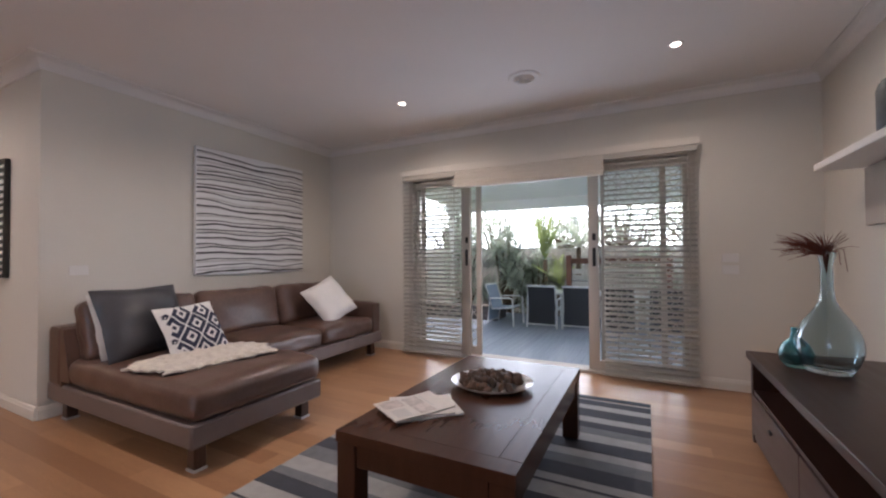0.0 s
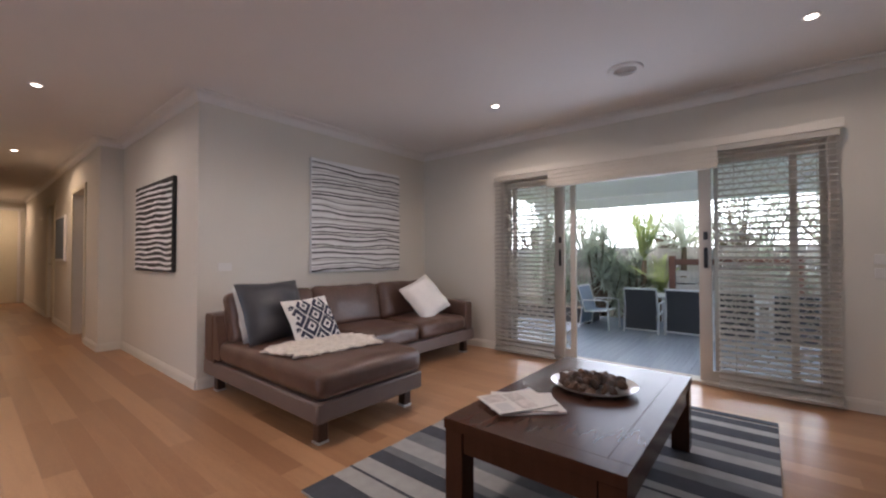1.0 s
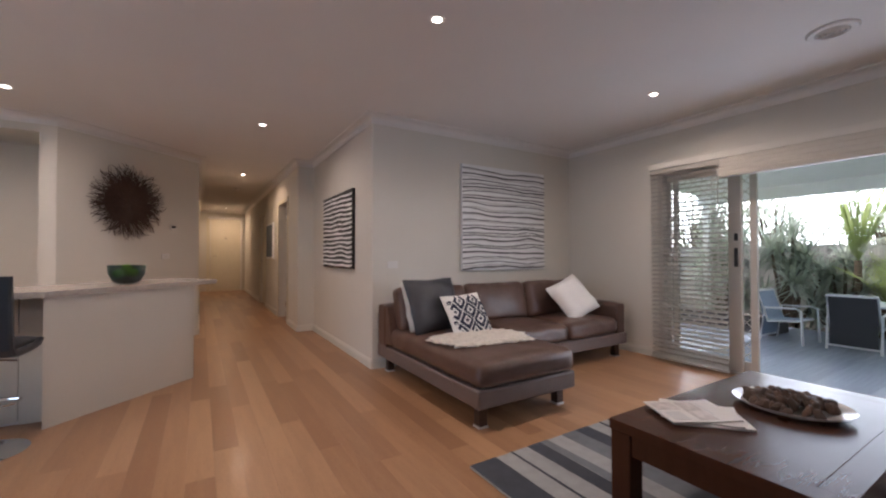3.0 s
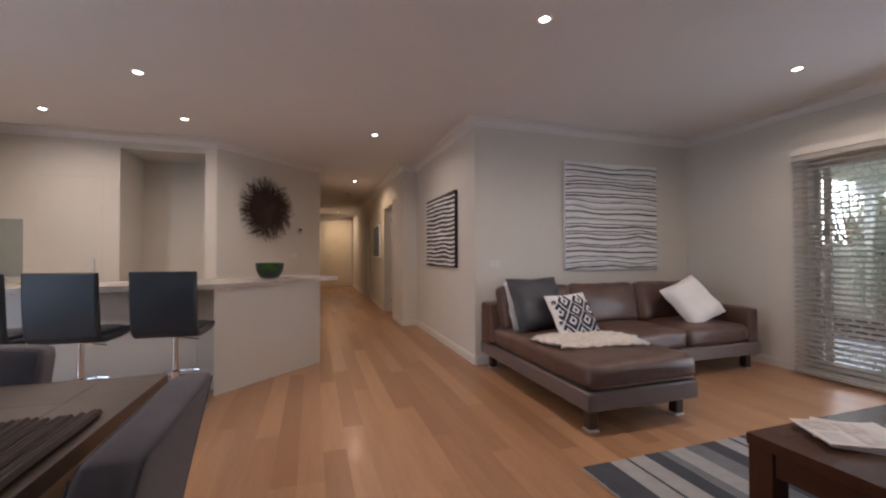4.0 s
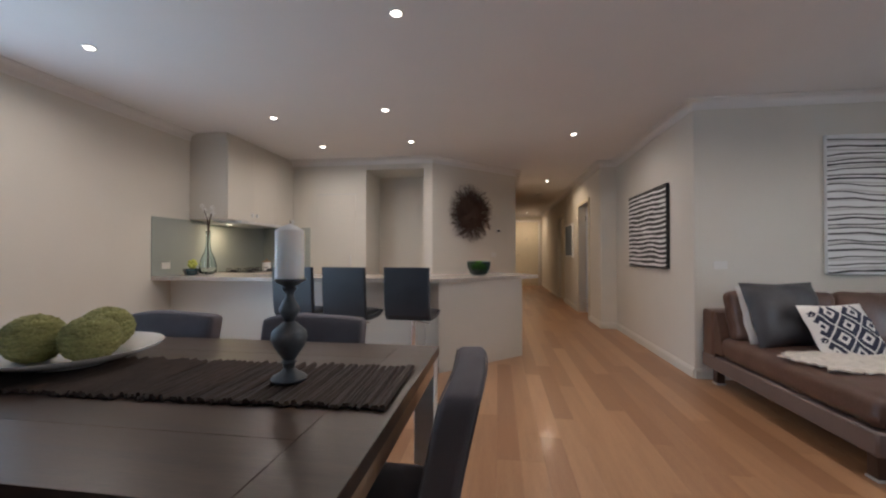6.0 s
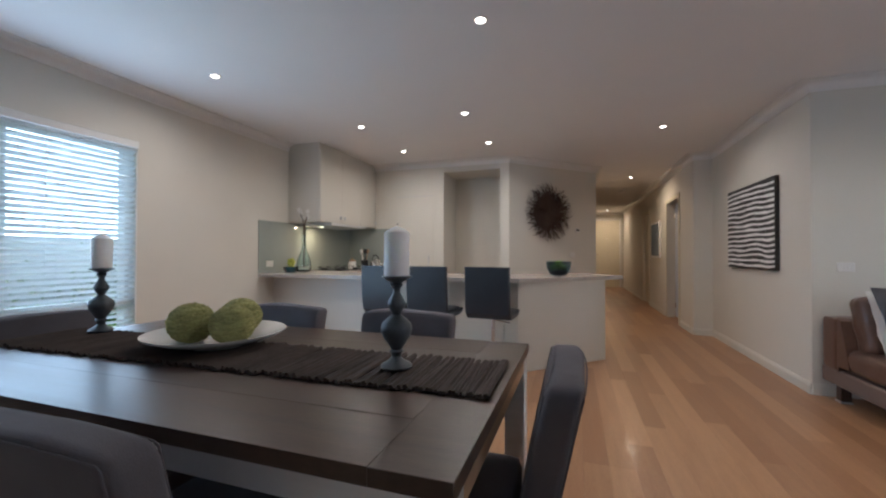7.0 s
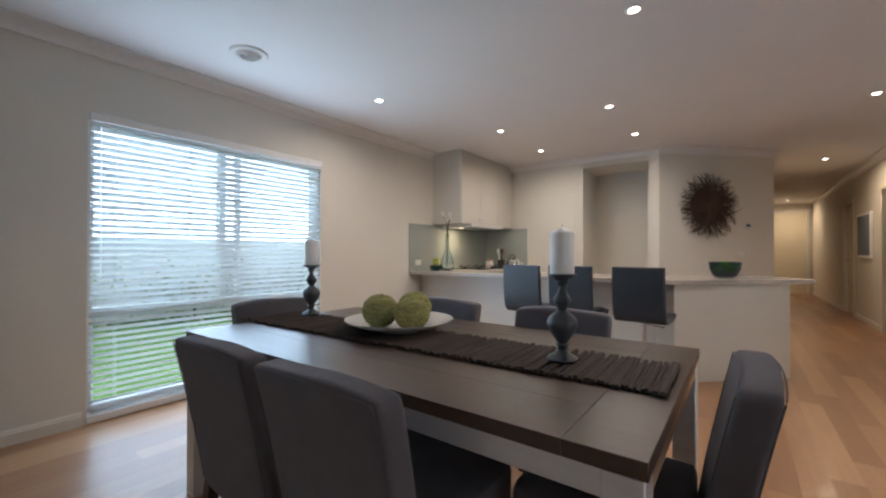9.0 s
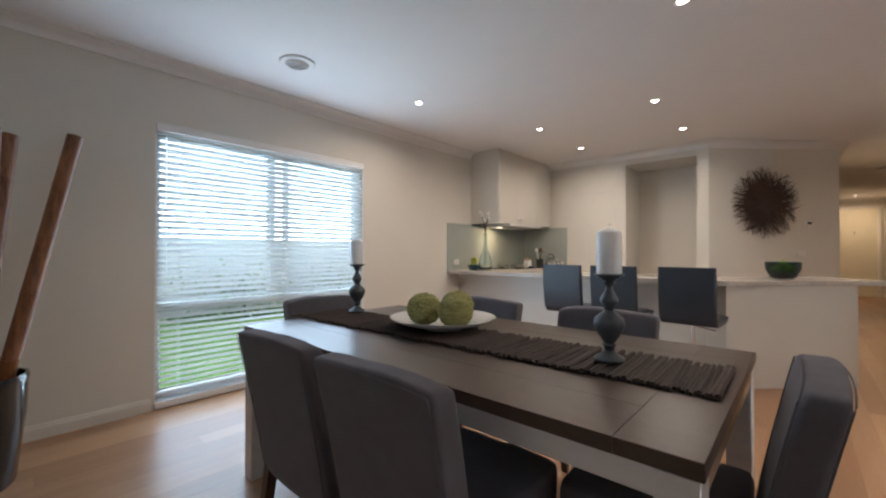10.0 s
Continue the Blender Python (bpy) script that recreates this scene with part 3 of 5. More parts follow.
# switches, power point
def switch(name, label, m, w=0.115, h=0.072):
    s = thing(name, label, "switch", m)
    part("plate", bx(-w / 2, w / 2, -0.009, 0.0, -h / 2, h / 2, r=0.003), PLASTIC, s)
    part("rocker", bx(-0.022, -0.006, -0.013, -0.009, -0.012, 0.012, r=0.002), PLASTIC, s)
    part("rocker", bx(0.006, 0.022, -0.013, -0.009, -0.012, 0.012, r=0.002), PLASTIC, s)


switch("light_switch", "white double light switch on the painted wall", pose(3.45, 4.335, 1.035))
switch("light_switch", "white wide light switch beside the sliding door", pose(6.10, -0.06, 1.10, 0, 0, -90))
switch("light_switch", "white wide light switch beside the sliding door", pose(6.10, -0.06, 1.00, 0, 0, -90))
switch("power_point", "white power point on the glass splashback", pose(-2.13, 4.26, 1.01, 0, 0, 90))
switch("power_point", "white power point on the angled wall", pose(0.50 + dx * 0.70, 6.10 + dy * 0.70, 1.12, 0, 0, 44))
th = thing("thermostat", "small dark thermostat on the angled wall", "thermostat", pose(1.44, 7.01, 1.508, 0, 0, 44))
part("case", bx(-0.045, 0.045, -0.02, 0.0, -0.035, 0.035, r=0.006), PLASTIC, th)
part("screen", bx(-0.03, 0.03, -0.023, -0.02, -0.012, 0.02), DARKPLASTIC, th)

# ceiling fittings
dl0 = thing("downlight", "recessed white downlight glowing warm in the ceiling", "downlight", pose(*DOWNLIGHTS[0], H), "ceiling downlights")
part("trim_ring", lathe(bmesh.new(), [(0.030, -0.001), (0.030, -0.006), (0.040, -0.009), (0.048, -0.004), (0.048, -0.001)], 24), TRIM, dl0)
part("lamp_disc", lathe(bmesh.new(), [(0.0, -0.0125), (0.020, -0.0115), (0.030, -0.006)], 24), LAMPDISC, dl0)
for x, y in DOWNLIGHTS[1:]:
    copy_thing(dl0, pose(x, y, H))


def round_vent(label, x, y):
    v = thing("ceiling_vent", label, "vent", pose(x, y, H))
    part("flange", lathe(bmesh.new(), [(0.085, -0.001), (0.085, -0.012), (0.118, -0.014), (0.128, -0.006), (0.128, -0.001)], 32), TRIM, v)
    for r in (0.075, 0.052, 0.028):
        part("ring_vane", lathe(bmesh.new(), [(r - 0.010, -0.020), (r, -0.008), (r + 0.004, -0.010), (r - 0.006, -0.024), (r - 0.010, -0.020)], 28), TRIM, v)
    part("throat", lathe(bmesh.new(), [(0.0, -0.003), (0.085, -0.003)], 28), CANVAS_GREY, v)


round_vent("round white ceiling air vent near the sliding doors", 5.15, 1.41)
round_vent("round white ceiling air vent near the garden window", -1.44, 1.59)
sd = thing("smoke_alarm", "small white smoke alarm on the hall ceiling", "alarm", pose(2.40, 10.0, H))
part("case", lathe(bmesh.new(), [(0, -0.04), (0.045, -0.036), (0.06, -0.02), (0.06, -0.001)], 24), PLASTIC, sd)


# hall doors and pictures
def casing(name, x, y0, y1, side):
    c = tagged(new(name), "cream painted door casing in the hall", "door frame", "", "structure")
    c.matrix_world = pose(x, 0, 0)
    for a, b in ((y0 - 0.07, y0), (y1, y1 + 0.07)):
        part("architrave", bx(min(0, side * 0.018), max(0, side * 0.018), a, b, 0, 2.04, r=0.004), HALLDOOR, c)
    part("architrave", bx(min(0, side * 0.018), max(0, side * 0.018), y0 - 0.07, y1 + 0.07, 2.04, 2.11, r=0.004), HALLDOOR, c)
    return c


def door_leaf(name, label, m, material, w=0.80):
    d = tagged(new(name), label, "door", "", "structure")
    d.matrix_world = m
    part("panel", bx(0, w, -0.018, 0.018, 0.01, 2.03, r=0.003), material, d)
    for s in (-1, 1):
        hd = part("rosette", moved(lathe(bmesh.new(), [(0, 0), (0.026, 0), (0.026, 0.008), (0, 0.01)], 20), pose(w - 0.06, s * 0.018, 1.0, -90 * s)), CHROME, d)
        part("door_handle", tube(bmesh.new(), [(w - 0.06, s * 0.025, 1.0), (w - 0.06, s * 0.06, 1.0), (w - 0.17, s * 0.06, 1.0)], 0.009), CHROME, d)
    for z in (0.22, 1.82):
        part("hinge", bx(-0.012, 0.014, -0.022, 0.022, z - 0.045, z + 0.045, r=0.003), CHROME, d)
    return d


casing("doorway_1", 3.0, 7.56, 8.42, -1)
casing("doorway_2", 3.0, 10.2, 11.0, -1)
casing("doorway_3", 1.74, 8.9, 9.7, 1)
casing("doorway_4", 1.74, 12.1, 12.9, 1)
door_leaf("door_2", "cool white bedroom door standing open from the hall", pose(3.13, 8.40, 0, 0, 0, -28), BLUEDOOR, 0.82)
door_leaf("door_3", "cream flush door closed in the hall wall", pose(3.06, 10.2, 0, 0, 0, 90), HALLDOOR)
door_leaf("door_4", "cream flush door closed in the hall wall", pose(1.68, 9.7, 0, 0, 0, -90), HALLDOOR)
door_leaf("door_5", "cream flush door closed in the hall wall", pose(1.68, 12.9, 0, 0, 0, -90), HALLDOOR)
ed = tagged(new("door_6"), "wide cream entrance door at the end of the hall", "door", "", "structure")
ed.matrix_world = pose(2.47, 14.985, 0) @ Matrix.Diagonal((0.9, 1, 1.1, 1))
part("panel", bx(-0.48, 0.44, -0.03, 0.0, 0.01, 2.06, r=0.004), HALLDOOR, ed)
part("side_light", bx(-0.60, -0.50, -0.02, 0.0, 0.01, 2.06), HALLDOOR, ed)
for a, b in ((-0.50, -0.48), (0.44, 0.50)):
    part("architrave", bx(a, b, -0.045, 0.0, 0, 2.10, r=0.004), TRIM, ed)
part("architrave", bx(-0.56, 0.56, -0.045, 0.0, 2.065, 2.13, r=0.004), TRIM, ed)
part("door_handle", tube(bmesh.new(), [(-0.40, -0.03, 1.0), (-0.40, -0.08, 1.0), (-0.30, -0.08, 1.0)], 0.011), CHROME, ed)
part("door_viewer", moved(lathe(bmesh.new(), [(0, 0), (0.02, 0), (0.02, 0.012), (0, 0.014)], 16), pose(-0.02, -0.03, 1.5, 90)), CHROME, ed)
hp = thing("hall_picture", "framed misty grey seascape print on the hall wall", "picture", pose(2.995, 9.35, 1.42))
part("frame", bx(-0.03, 0.0, -0.42, 0.42, -0.36, 0.36, r=0.004), CANVAS, hp)
part("print", bx(-0.034, -0.03, -0.38, 0.38, -0.32, 0.32), SLATE_CLOTH, hp)

# ---- wall art ----
def ribbon(bm, w, z, amp, thick, seed, n=40, flow=1.0, dz=0.0):
    """A hand-drawn line across a canvas of width w, at height z."""
    top, bot = [], []
    for i in range(n + 1):
        u = i / n
        x = (u - 0.5) * w
        f = amp * (noise.noise(Vector((u * 2.6 * flow, z * 3.1, 3.3))) * 1.6 + 0.45 * noise.noise(Vector((u * 7, seed, 1.7))))
        t = thick * (0.55 + 0.7 * abs(noise.noise(Vector((u * 5, seed * 2.1, 8.8)))) + 0.25)
        top.append(bm.verts.new((x, 0, z + f + t / 2 + dz * u)))
        bot.append(bm.verts.new((x, 0, z + f - t / 2 + dz * u)))
    for i in range(n):
        bm.faces.new((bot[i], bot[i + 1], top[i + 1], top[i]))


art = thing("line_painting", "large white canvas with wavy dark hand-drawn lines", "painting", pose(4.938, 4.333, 1.568))
part("canvas", bx(-0.648, 0.648, -0.035, 0.0, -0.612, 0.612, r=0.006), CANVAS, art)
bm = bmesh.new()
random.seed(5)
z, k = -0.585, 0
while z < 0.59:
    bm = bmesh.new()
    ribbon(bm, 1.285, z, 0.027, 0.0105 if k % 3 else 0.0160, k * 1.37)
    part("ink_line", moved(bm, pose(0, -0.0365, 0)), BLACKPAINT, art, "dark grey brushed line", None)
    z += random.choice((0.034, 0.048, 0.060, 0.068, 0.056))
    k += 1
for k in range(16):
    bm = bmesh.new()
    ribbon(bm, 1.28, -0.56 + k * 0.074, 0.020, 0.020, k * 2.9 + 40)
    part("wash_stroke", moved(bm, pose(0, -0.0358, 0)), CANVAS_GREY, art, "pale grey wash stroke", None)

zeb = thing("wave_painting", "black canvas with bold white wavy bands", "painting", pose(3.228, 5.45, 1.432, 0, 0, -90))
part("canvas", bx(-0.60, 0.60, -0.035, 0.0, -0.452, 0.452, r=0.004), BLACKPAINT, zeb)
bm = bmesh.new()
for k in range(16):
    bm = bmesh.new()
    ribbon(bm, 1.185, -0.415 + k * 0.0545, 0.016, 0.024, k * 1.9 + 7, flow=1.3, dz=0.0)
    part("white_band", moved(bm, pose(0, -0.0365, 0)), CANVAS, zeb, "white painted band", None)

# twig sunburst
sb = thing("twig_wreath", "round sunburst wall ornament of dark brown twigs", "wall ornament", pose(1.0, 6.583, 1.762, 0, 0, 44))
random.seed(11)
for layer in range(4):
    bm = bmesh.new()
    for i in range(115):
        a = random.uniform(0, 2 * math.pi)
        lobe = 0.030 * noise.noise(Vector((math.cos(a) * 3.0, math.sin(a) * 3.0, 2.0 + layer)))
        r0, r1 = random.uniform(0.02, 0.16), random.uniform(0.27, 0.462) + lobe
        c = random.uniform(-0.42, 0.42)
        lift = random.uniform(0.2, 1.0)
        pts = [(math.cos(a + c * q * q) * (r0 + (r1 - r0) * q), -0.012 - layer * 0.014 - 0.05 * lift * math.sin(q * 2.4), math.sin(a + c * q * q) * (r0 + (r1 - r0) * q)) for q in (0, 0.3, 0.6, 0.85, 1.0)]
        tube(bm, pts, 0.0062, 4, 0.0024)
    part("twig_layer", bm, TWIG, sb, smooth=None)
part("centre_disc", moved(lathe(bmesh.new(), [(0, 0.045), (0.12, 0.038), (0.22, 0.018), (0.25, 0)], 24), pose(0, -0.008, 0, 90)), TWIG, sb)

# ---- living room ----
sofa = thing("sofa", "brown leather corner sofa with a long chaise", "sofa", pose(3.26, 2.60, 0))
SX, SY = 2.58, 1.67
part("chaise_base", bx(0, 0.90, 0, SY, 0.148, 0.272, r=0.012), LEATHER_BASE, sofa)
part("seat_base", bx(0.902, SX, 0.70, SY, 0.148, 0.272, r=0.012), LEATHER_BASE, sofa)
part("back_frame", slabcushion(bmesh.new(), 0.0, SX, SY - 0.20, SY, 0.25, 0.66, r=0.035, crown=0.005), LEATHER, sofa)
bm = bmesh.new()
o = [(SY - 0.215, 0.25), (SY - 0.215, 0.30), (SY - 0.34, 0.30), (SY - 0.30, 0.45), (SY - 0.24, 0.645), (SY - 0.20, 0.66), (SY - 0.195, 0.25)]
va = [bm.verts.new((0.0, y, z)) for y, z in o]
vb = [bm.verts.new((0.11, y, z)) for y, z in o]
bm.faces.new(va), bm.faces.new(vb[::-1])
for i in range(len(o)):
    bm.faces.new((va[i], va[(i + 1) % len(o)], vb[(i + 1) % len(o)], vb[i]))
part("wing", bm, LEATHER, sofa)
part("armrest", slabcushion(bmesh.new(), SX - 0.15, SX, 0.72, SY - 0.19, 0.25, 0.60, r=0.03, crown=0.008), LEATHER, sofa)
part("chaise_cushion", slabcushion(bmesh.new(), 0.004, 0.905, -0.004, SY - 0.21, 0.270, 0.446, r=0.062, crown=0.020, n=22, wrinkle=0.006), LEATHER, sofa)
part("seat_cushion", slabcushion(bmesh.new(), 0.910, 1.65, 0.700, SY - 0.21, 0.270, 0.442, r=0.055, crown=0.03, n=20, seed=3, wrinkle=0.007), LEATHER, sofa)
part("seat_cushion", slabcushion(bmesh.new(), 1.654, SX - 0.155, 0.700, SY - 0.21, 0.270, 0.442, r=0.055, crown=0.03, n=20, seed=7, wrinkle=0.007), LEATHER, sofa)
for x0, x1, sd_ in ((0.06, 0.82, 1), (0.83, 1.62, 4), (1.63, SX - 0.17, 9)):
    bm = slabcushion(bmesh.new(), -(x1 - x0) / 2, (x1 - x0) / 2, -0.21, 0.21, -0.085, 0.085, r=0.06, crown=0.03, n=20, seed=sd_, wrinkle=0.009)
    part("back_cushion", moved(bm, pose((x0 + x1) / 2, SY - 0.315, 0.625, 76, 0, 0)), LEATHER, sofa)
part("piping", tube(bmesh.new(), [(0.05, -0.004, 0.300), (0.45, -0.008, 0.300), (0.86, -0.004, 0.300)], 0.004, 6), LEATHER, sofa)
for x, y in ((0.09, 0.10), (0.845, 0.135), (0.10, SY - 0.08), (2.48, 0.79), (2.48, SY - 0.08), (1.4, SY - 0.08)):
    lg = part("leg", bx(x - 0.033, x + 0.033, y - 0.033, y + 0.033, 0.012, 0.148, r=0.004), LEGWOOD, sofa)
    part("glide", bx(x - 0.037, x + 0.037, y - 0.037, y + 0.037, 0.0, 0.012), STEEL, lg)


def pillow(name, label, w, d, t, m, material, seed=0.0):
    ob = link_mesh(name, cushion(w, d, t, seed=seed), material, 60)
    ob.matrix_world = m
    return tagged(ob, label, "cushion", "cushions on the sofa")


# Extra pillow added to show the charcoal cushion's white back as a sliver.
pillow("cushion", "white back of the charcoal cushion, built as a cushion behind it", 0.50, 0.47, 0.12, pose(3.565, 3.850, 0.655, 73, 0, 16), COTTON, 2.0)
pillow("cushion", "charcoal leather cushion leaning on the sofa back", 0.60, 0.50, 0.15, pose(3.60, 3.735, 0.682, 68, 0, 12), CHARCOAL, 5.0)
ik = thing("patterned_cushion", "white cushion with a navy lattice of diamonds", "cushion", pose(3.80, 3.50, 0.600, 56, 0, 0) @ pose(0, 0, 0, 0, 0, 3) @ Matrix.Scale(0.95, 4), "cushions on the sofa")
part("cover", cushion(0.44, 0.44, 0.13, seed=8.0), COTTON, ik, "off-white cotton cover", 60)
bm = bmesh.new()


def puff(u, v, w=0.44, d=0.44, t=0.13):
    f = max(0.0, (1 - u ** 4) * (1 - v ** 4)) ** 0.5
    q = noise.noise(Vector((u * 2.2 + 8.0, v * 2.2 - 8.0, 3 + 8.0))) * 0.018
    return Vector((u * w / 2 * 0.97, v * d / 2 * 0.97, t / 2 * f + q * (0.3 + f) + 0.0035))


for i in range(-1, 3):
    for j in range(-1, 4):
        cu, cv = -0.72 + 0.74 * i + (0.37 if j % 2 else 0), -0.84 + 0.47 * j
        for r0, r1 in ((0.22, 0.42), (0.0, 0.10)):
            for q in range(4):
                for s in range(4):
                    a0, a1 = (q + s / 4) / 4, (q + (s + 1) / 4) / 4
                    c = []
                    for a, r in ((a0, r0), (a1, r0), (a1, r1), (a0, r1)):
                        g = int(a * 4) % 4
                        ff = a * 4 - int(a * 4)
                        A = [(1, 0), (0, 1), (-1, 0), (0, -1)]
                        p, p2 = A[g], A[(g + 1) % 4]
                        c.append((cu + r * 0.82 * (p[0] * (1 - ff) + p2[0] * ff), cv + r * (p[1] * (1 - ff) + p2[1] * ff)))
                    if all(abs(u) < 0.97 and abs(v) < 0.97 for u, v in c):
                        vs = [bm.verts.new(puff(u, v)) for u, v in c]
                        bm.faces.new(vs)
part("navy_pattern", bm, NAVY, ik, "printed navy diamonds", None)
pillow("cushion", "slate blue cushion behind a white one", 0.44, 0.40, 0.12, pose(5.47, 3.93, 0.64, 72, 0, -12), SLATE_CLOTH, 12.0)
pillow("cushion", "white cotton cushion standing on one corner", 0.475, 0.475, 0.14, pose(5.33, 3.62, 0.655, 56, 0, -14) @ pose(0, 0, 0, 0, 0, 24), COTTON, 15.0)
# sheepskin throw
bm = bmesh.new()
N, M = 64, 44
g = []
for i in range(N + 1):
    row = []
    for j in range(M + 1):
        u, v = i / N * 2 - 1, j / M * 2 - 1
        ang = math.atan2(v, u)
        wob = 1 + 0.22 * noise.noise(Vector((math.cos(ang) * 2, math.sin(ang) * 2, 4.0))) + 0.16 * noise.noise(Vector((math.cos(ang) * 6, math.sin(ang) * 7, 1.0))) + 0.07 * noise.noise(Vector((math.cos(ang) * 19, math.sin(ang) * 19, 5.0)))
        m = max(abs(u), abs(v))
        rr = math.hypot(u, v) or 1
        squ, sqv = u * (0.5 + 0.5 * m / rr), v * (0.5 + 0.5 * m / rr)
        x, y = squ * 0.44 * wob, sqv * 0.27 * wob
        z = 0.016 * max(0, 1 - m ** 6) + 0.012 * noise.noise(Vector((x * 22, y * 22, 0))) + 0.007 * noise.noise(Vector((x * 60, y * 60, 3)))
        row.append(bm.verts.new((x, y, z)))
    g.append(row)
for i in range(N):
    for j in range(M):
        bm.faces.new((g[i][j], g[i + 1][j], g[i + 1][j + 1], g[i][j + 1]))
thicken(bm, 0.012)
th_ = link_mesh("sheepskin", bm, FLEECE, 60)
th_.matrix_world = pose(3.70, 3.16, 0.474, 0, 0, -6) @ Matrix.Diagonal((0.93, 0.93, 1, 1))
tagged(th_, "ivory sheepskin throw lying across the chaise", "throw")

# rug with woven stripes
rug = thing("rug", "striped grey and charcoal wool rug under the coffee table", "rug", pose(4.16, 1.432, 0))
part("base_weave", bx(-1.17, 1.17, -0.887, 0.887, 0.001, 0.012, r=0.003), RUG_BASE, rug)
random.seed(3)
x = -1.165
seq = [(0.17, 1), (0.11, 0), (0.012, 1), (0.12, 0), (0.10, 1), (0.06, 2), (0.12, 0), (0.13, 2), (0.12, 1), (0.11, 0), (0.02, 1), (0.07, 0), (0.13, 1), (0.10, 2), (0.09, 0), (0.13, 1), (0.11, 0), (0.09, 2), (0.10, 1), (0.09, 0), (0.14, 1), (0.09, 0), (0.10, 1), (0.09, 0), (0.02, 1)]
for w, c in seq:
    if c:
        bm = bmesh.new()
        n = 24
        wob = random.uniform(0, 50)
        va, vb = [], []
        for i in range(n + 1):
            y = -0.886 + 1.772 * i / n
            va.append(bm.verts.new((x + 0.008 * noise.noise(Vector((y * 2, wob, 0))), y, 0.0135)))
            vb.append(bm.verts.new((min(1.169, x + w + 0.010 * noise.noise(Vector((y * 2, wob + 9, 0)))), y, 0.0135)))
        for i in range(n):
            bm.faces.new((va[i], vb[i], vb[i + 1], va[i + 1]))
        thicken(bm, 0.003)
        part("stripe", bm, RUG_DARK if c == 1 else RUG_MID, rug, "woven dark stripe" if c == 1 else "woven mid-grey stripe", None)
    x += w

# coffee table
ct = thing("coffee_table", "dark red-brown timber coffee table on square legs", "table", pose(3.985, 1.315, 0.013))
L2, W2 = 0.683, 0.378
part("tabletop", bx(-L2 + 0.0885, L2 - 0.0885, -W2 + 0.0885, W2 - 0.0885, 0.365, 0.4066, r=0.0008), COFFEE, ct)
for sx in (-1, 1):
    part("top_rail", bx(min(sx * (L2 - 0.088), sx * L2), max(sx * (L2 - 0.088), sx * L2), -W2, W2, 0.362, 0.407, r=0.0015), COFFEE, ct)
for sy in (-1, 1):
    part("top_rail", bx(-L2 + 0.0885, L2 - 0.0885, min(sy * (W2 - 0.088), sy * W2), max(sy * (W2 - 0.088), sy * W2), 0.362, 0.407, r=0.0015), COFFEE, ct)
    part("apron", bx(-L2 + 0.10, L2 - 0.10, min(sy * (W2 - 0.035), sy * (W2 - 0.012)), max(sy * (W2 - 0.035), sy * (W2 - 0.012)), 0.275, 0.362), COFFEE, ct)
    for sx in (-1, 1):
        part("leg", bx(min(sx * (L2 - 0.095), sx * (L2 - 0.004)), max(sx * (L2 - 0.095), sx * (L2 - 0.004)), min(sy * (W2 - 0.095), sy * (W2 - 0.004)), max(sy * (W2 - 0.095), sy * (W2 - 0.004)), 0, 0.362, r=0.004), COFFEE, ct)
for sx in (-1, 1):
    part("apron", bx(min(sx * (L2 - 0.035), sx * (L2 - 0.012)), max(sx * (L2 - 0.035), sx * (L2 - 0.012)), -W2 + 0.10, W2 - 0.10, 0.275, 0.362), COFFEE, ct)
TOP = 0.421
pl = thing("platter", "round white platter heaped with dried seed pods", "platter", pose(4.10, 1.312, TOP, 0, 0, 100))
bm = lathe(bmesh.new(), [(0, 0.004), (0.13, 0.004), (0.15, 0.008), (0.205, 0.030), (0.214, 0.034), (0.208, 0.026), (0.155, 0.0), (0, 0.0)], 44)
bmesh.ops.scale(bm, vec=(1.03, 0.93, 1), verts=bm.verts)
part("dish", bm, CERAMIC, pl, "white glazed shallow dish")
random.seed(21)
for i in range(95):
    a, r = random.uniform(0, 6.28), math.sqrt(random.random())
    x, y = 0.172 * r * math.cos(a), 0.152 * r * math.sin(a)
    z = 0.014 + 0.034 * (1 - r * r) + random.uniform(0, 0.012)
    bm = bmesh.new()
    bmesh.ops.create_icosphere(bm, subdivisions=2, radius=random.uniform(0.018, 0.029))
    for v in bm.verts:
        v.co *= 1 + 0.34 * noise.noise(v.co * 80 + Vector((i, 0, 0)))
    bmesh.ops.transform(bm, matrix=pose(x, y, z, random.uniform(0, 180), random.uniform(0, 180), 0) @ Matrix.Diagonal((1.35, 0.85, 0.72, 1)), verts=bm.verts)
    part("seed_pod", bm, PODS, pl)


def magazine(x, y, z, turn, label, blocks):
    """A magazine with a printed cover; blocks are the cover's picture areas."""
    mg = thing("magazine", label, "magazine", pose(x, y, z, 0, 0, turn), "magazines on the coffee table")
    bm = bx(-0.150, 0.150, -0.118, 0.118, 0.0, 0.006, r=0.001)
    bmesh.ops.subdivide_edges(bm, edges=[e for e in bm.edges if e.calc_length() > 0.2], cuts=6, use_grid_fill=True)
    for v in bm.verts:
        if v.co.z > 0.003:
            v.co.z += 0.006 * max(0.0, v.co.x / 0.150) ** 3
    part("paper_block", bm, PAPER, mg)
    for u0, u1, v0, v1, m_ in blocks:
        part("cover_photo", bx(u0, u1, v0, v1, 0.0062, 0.0070), m_, mg, "muted printed photo", None)


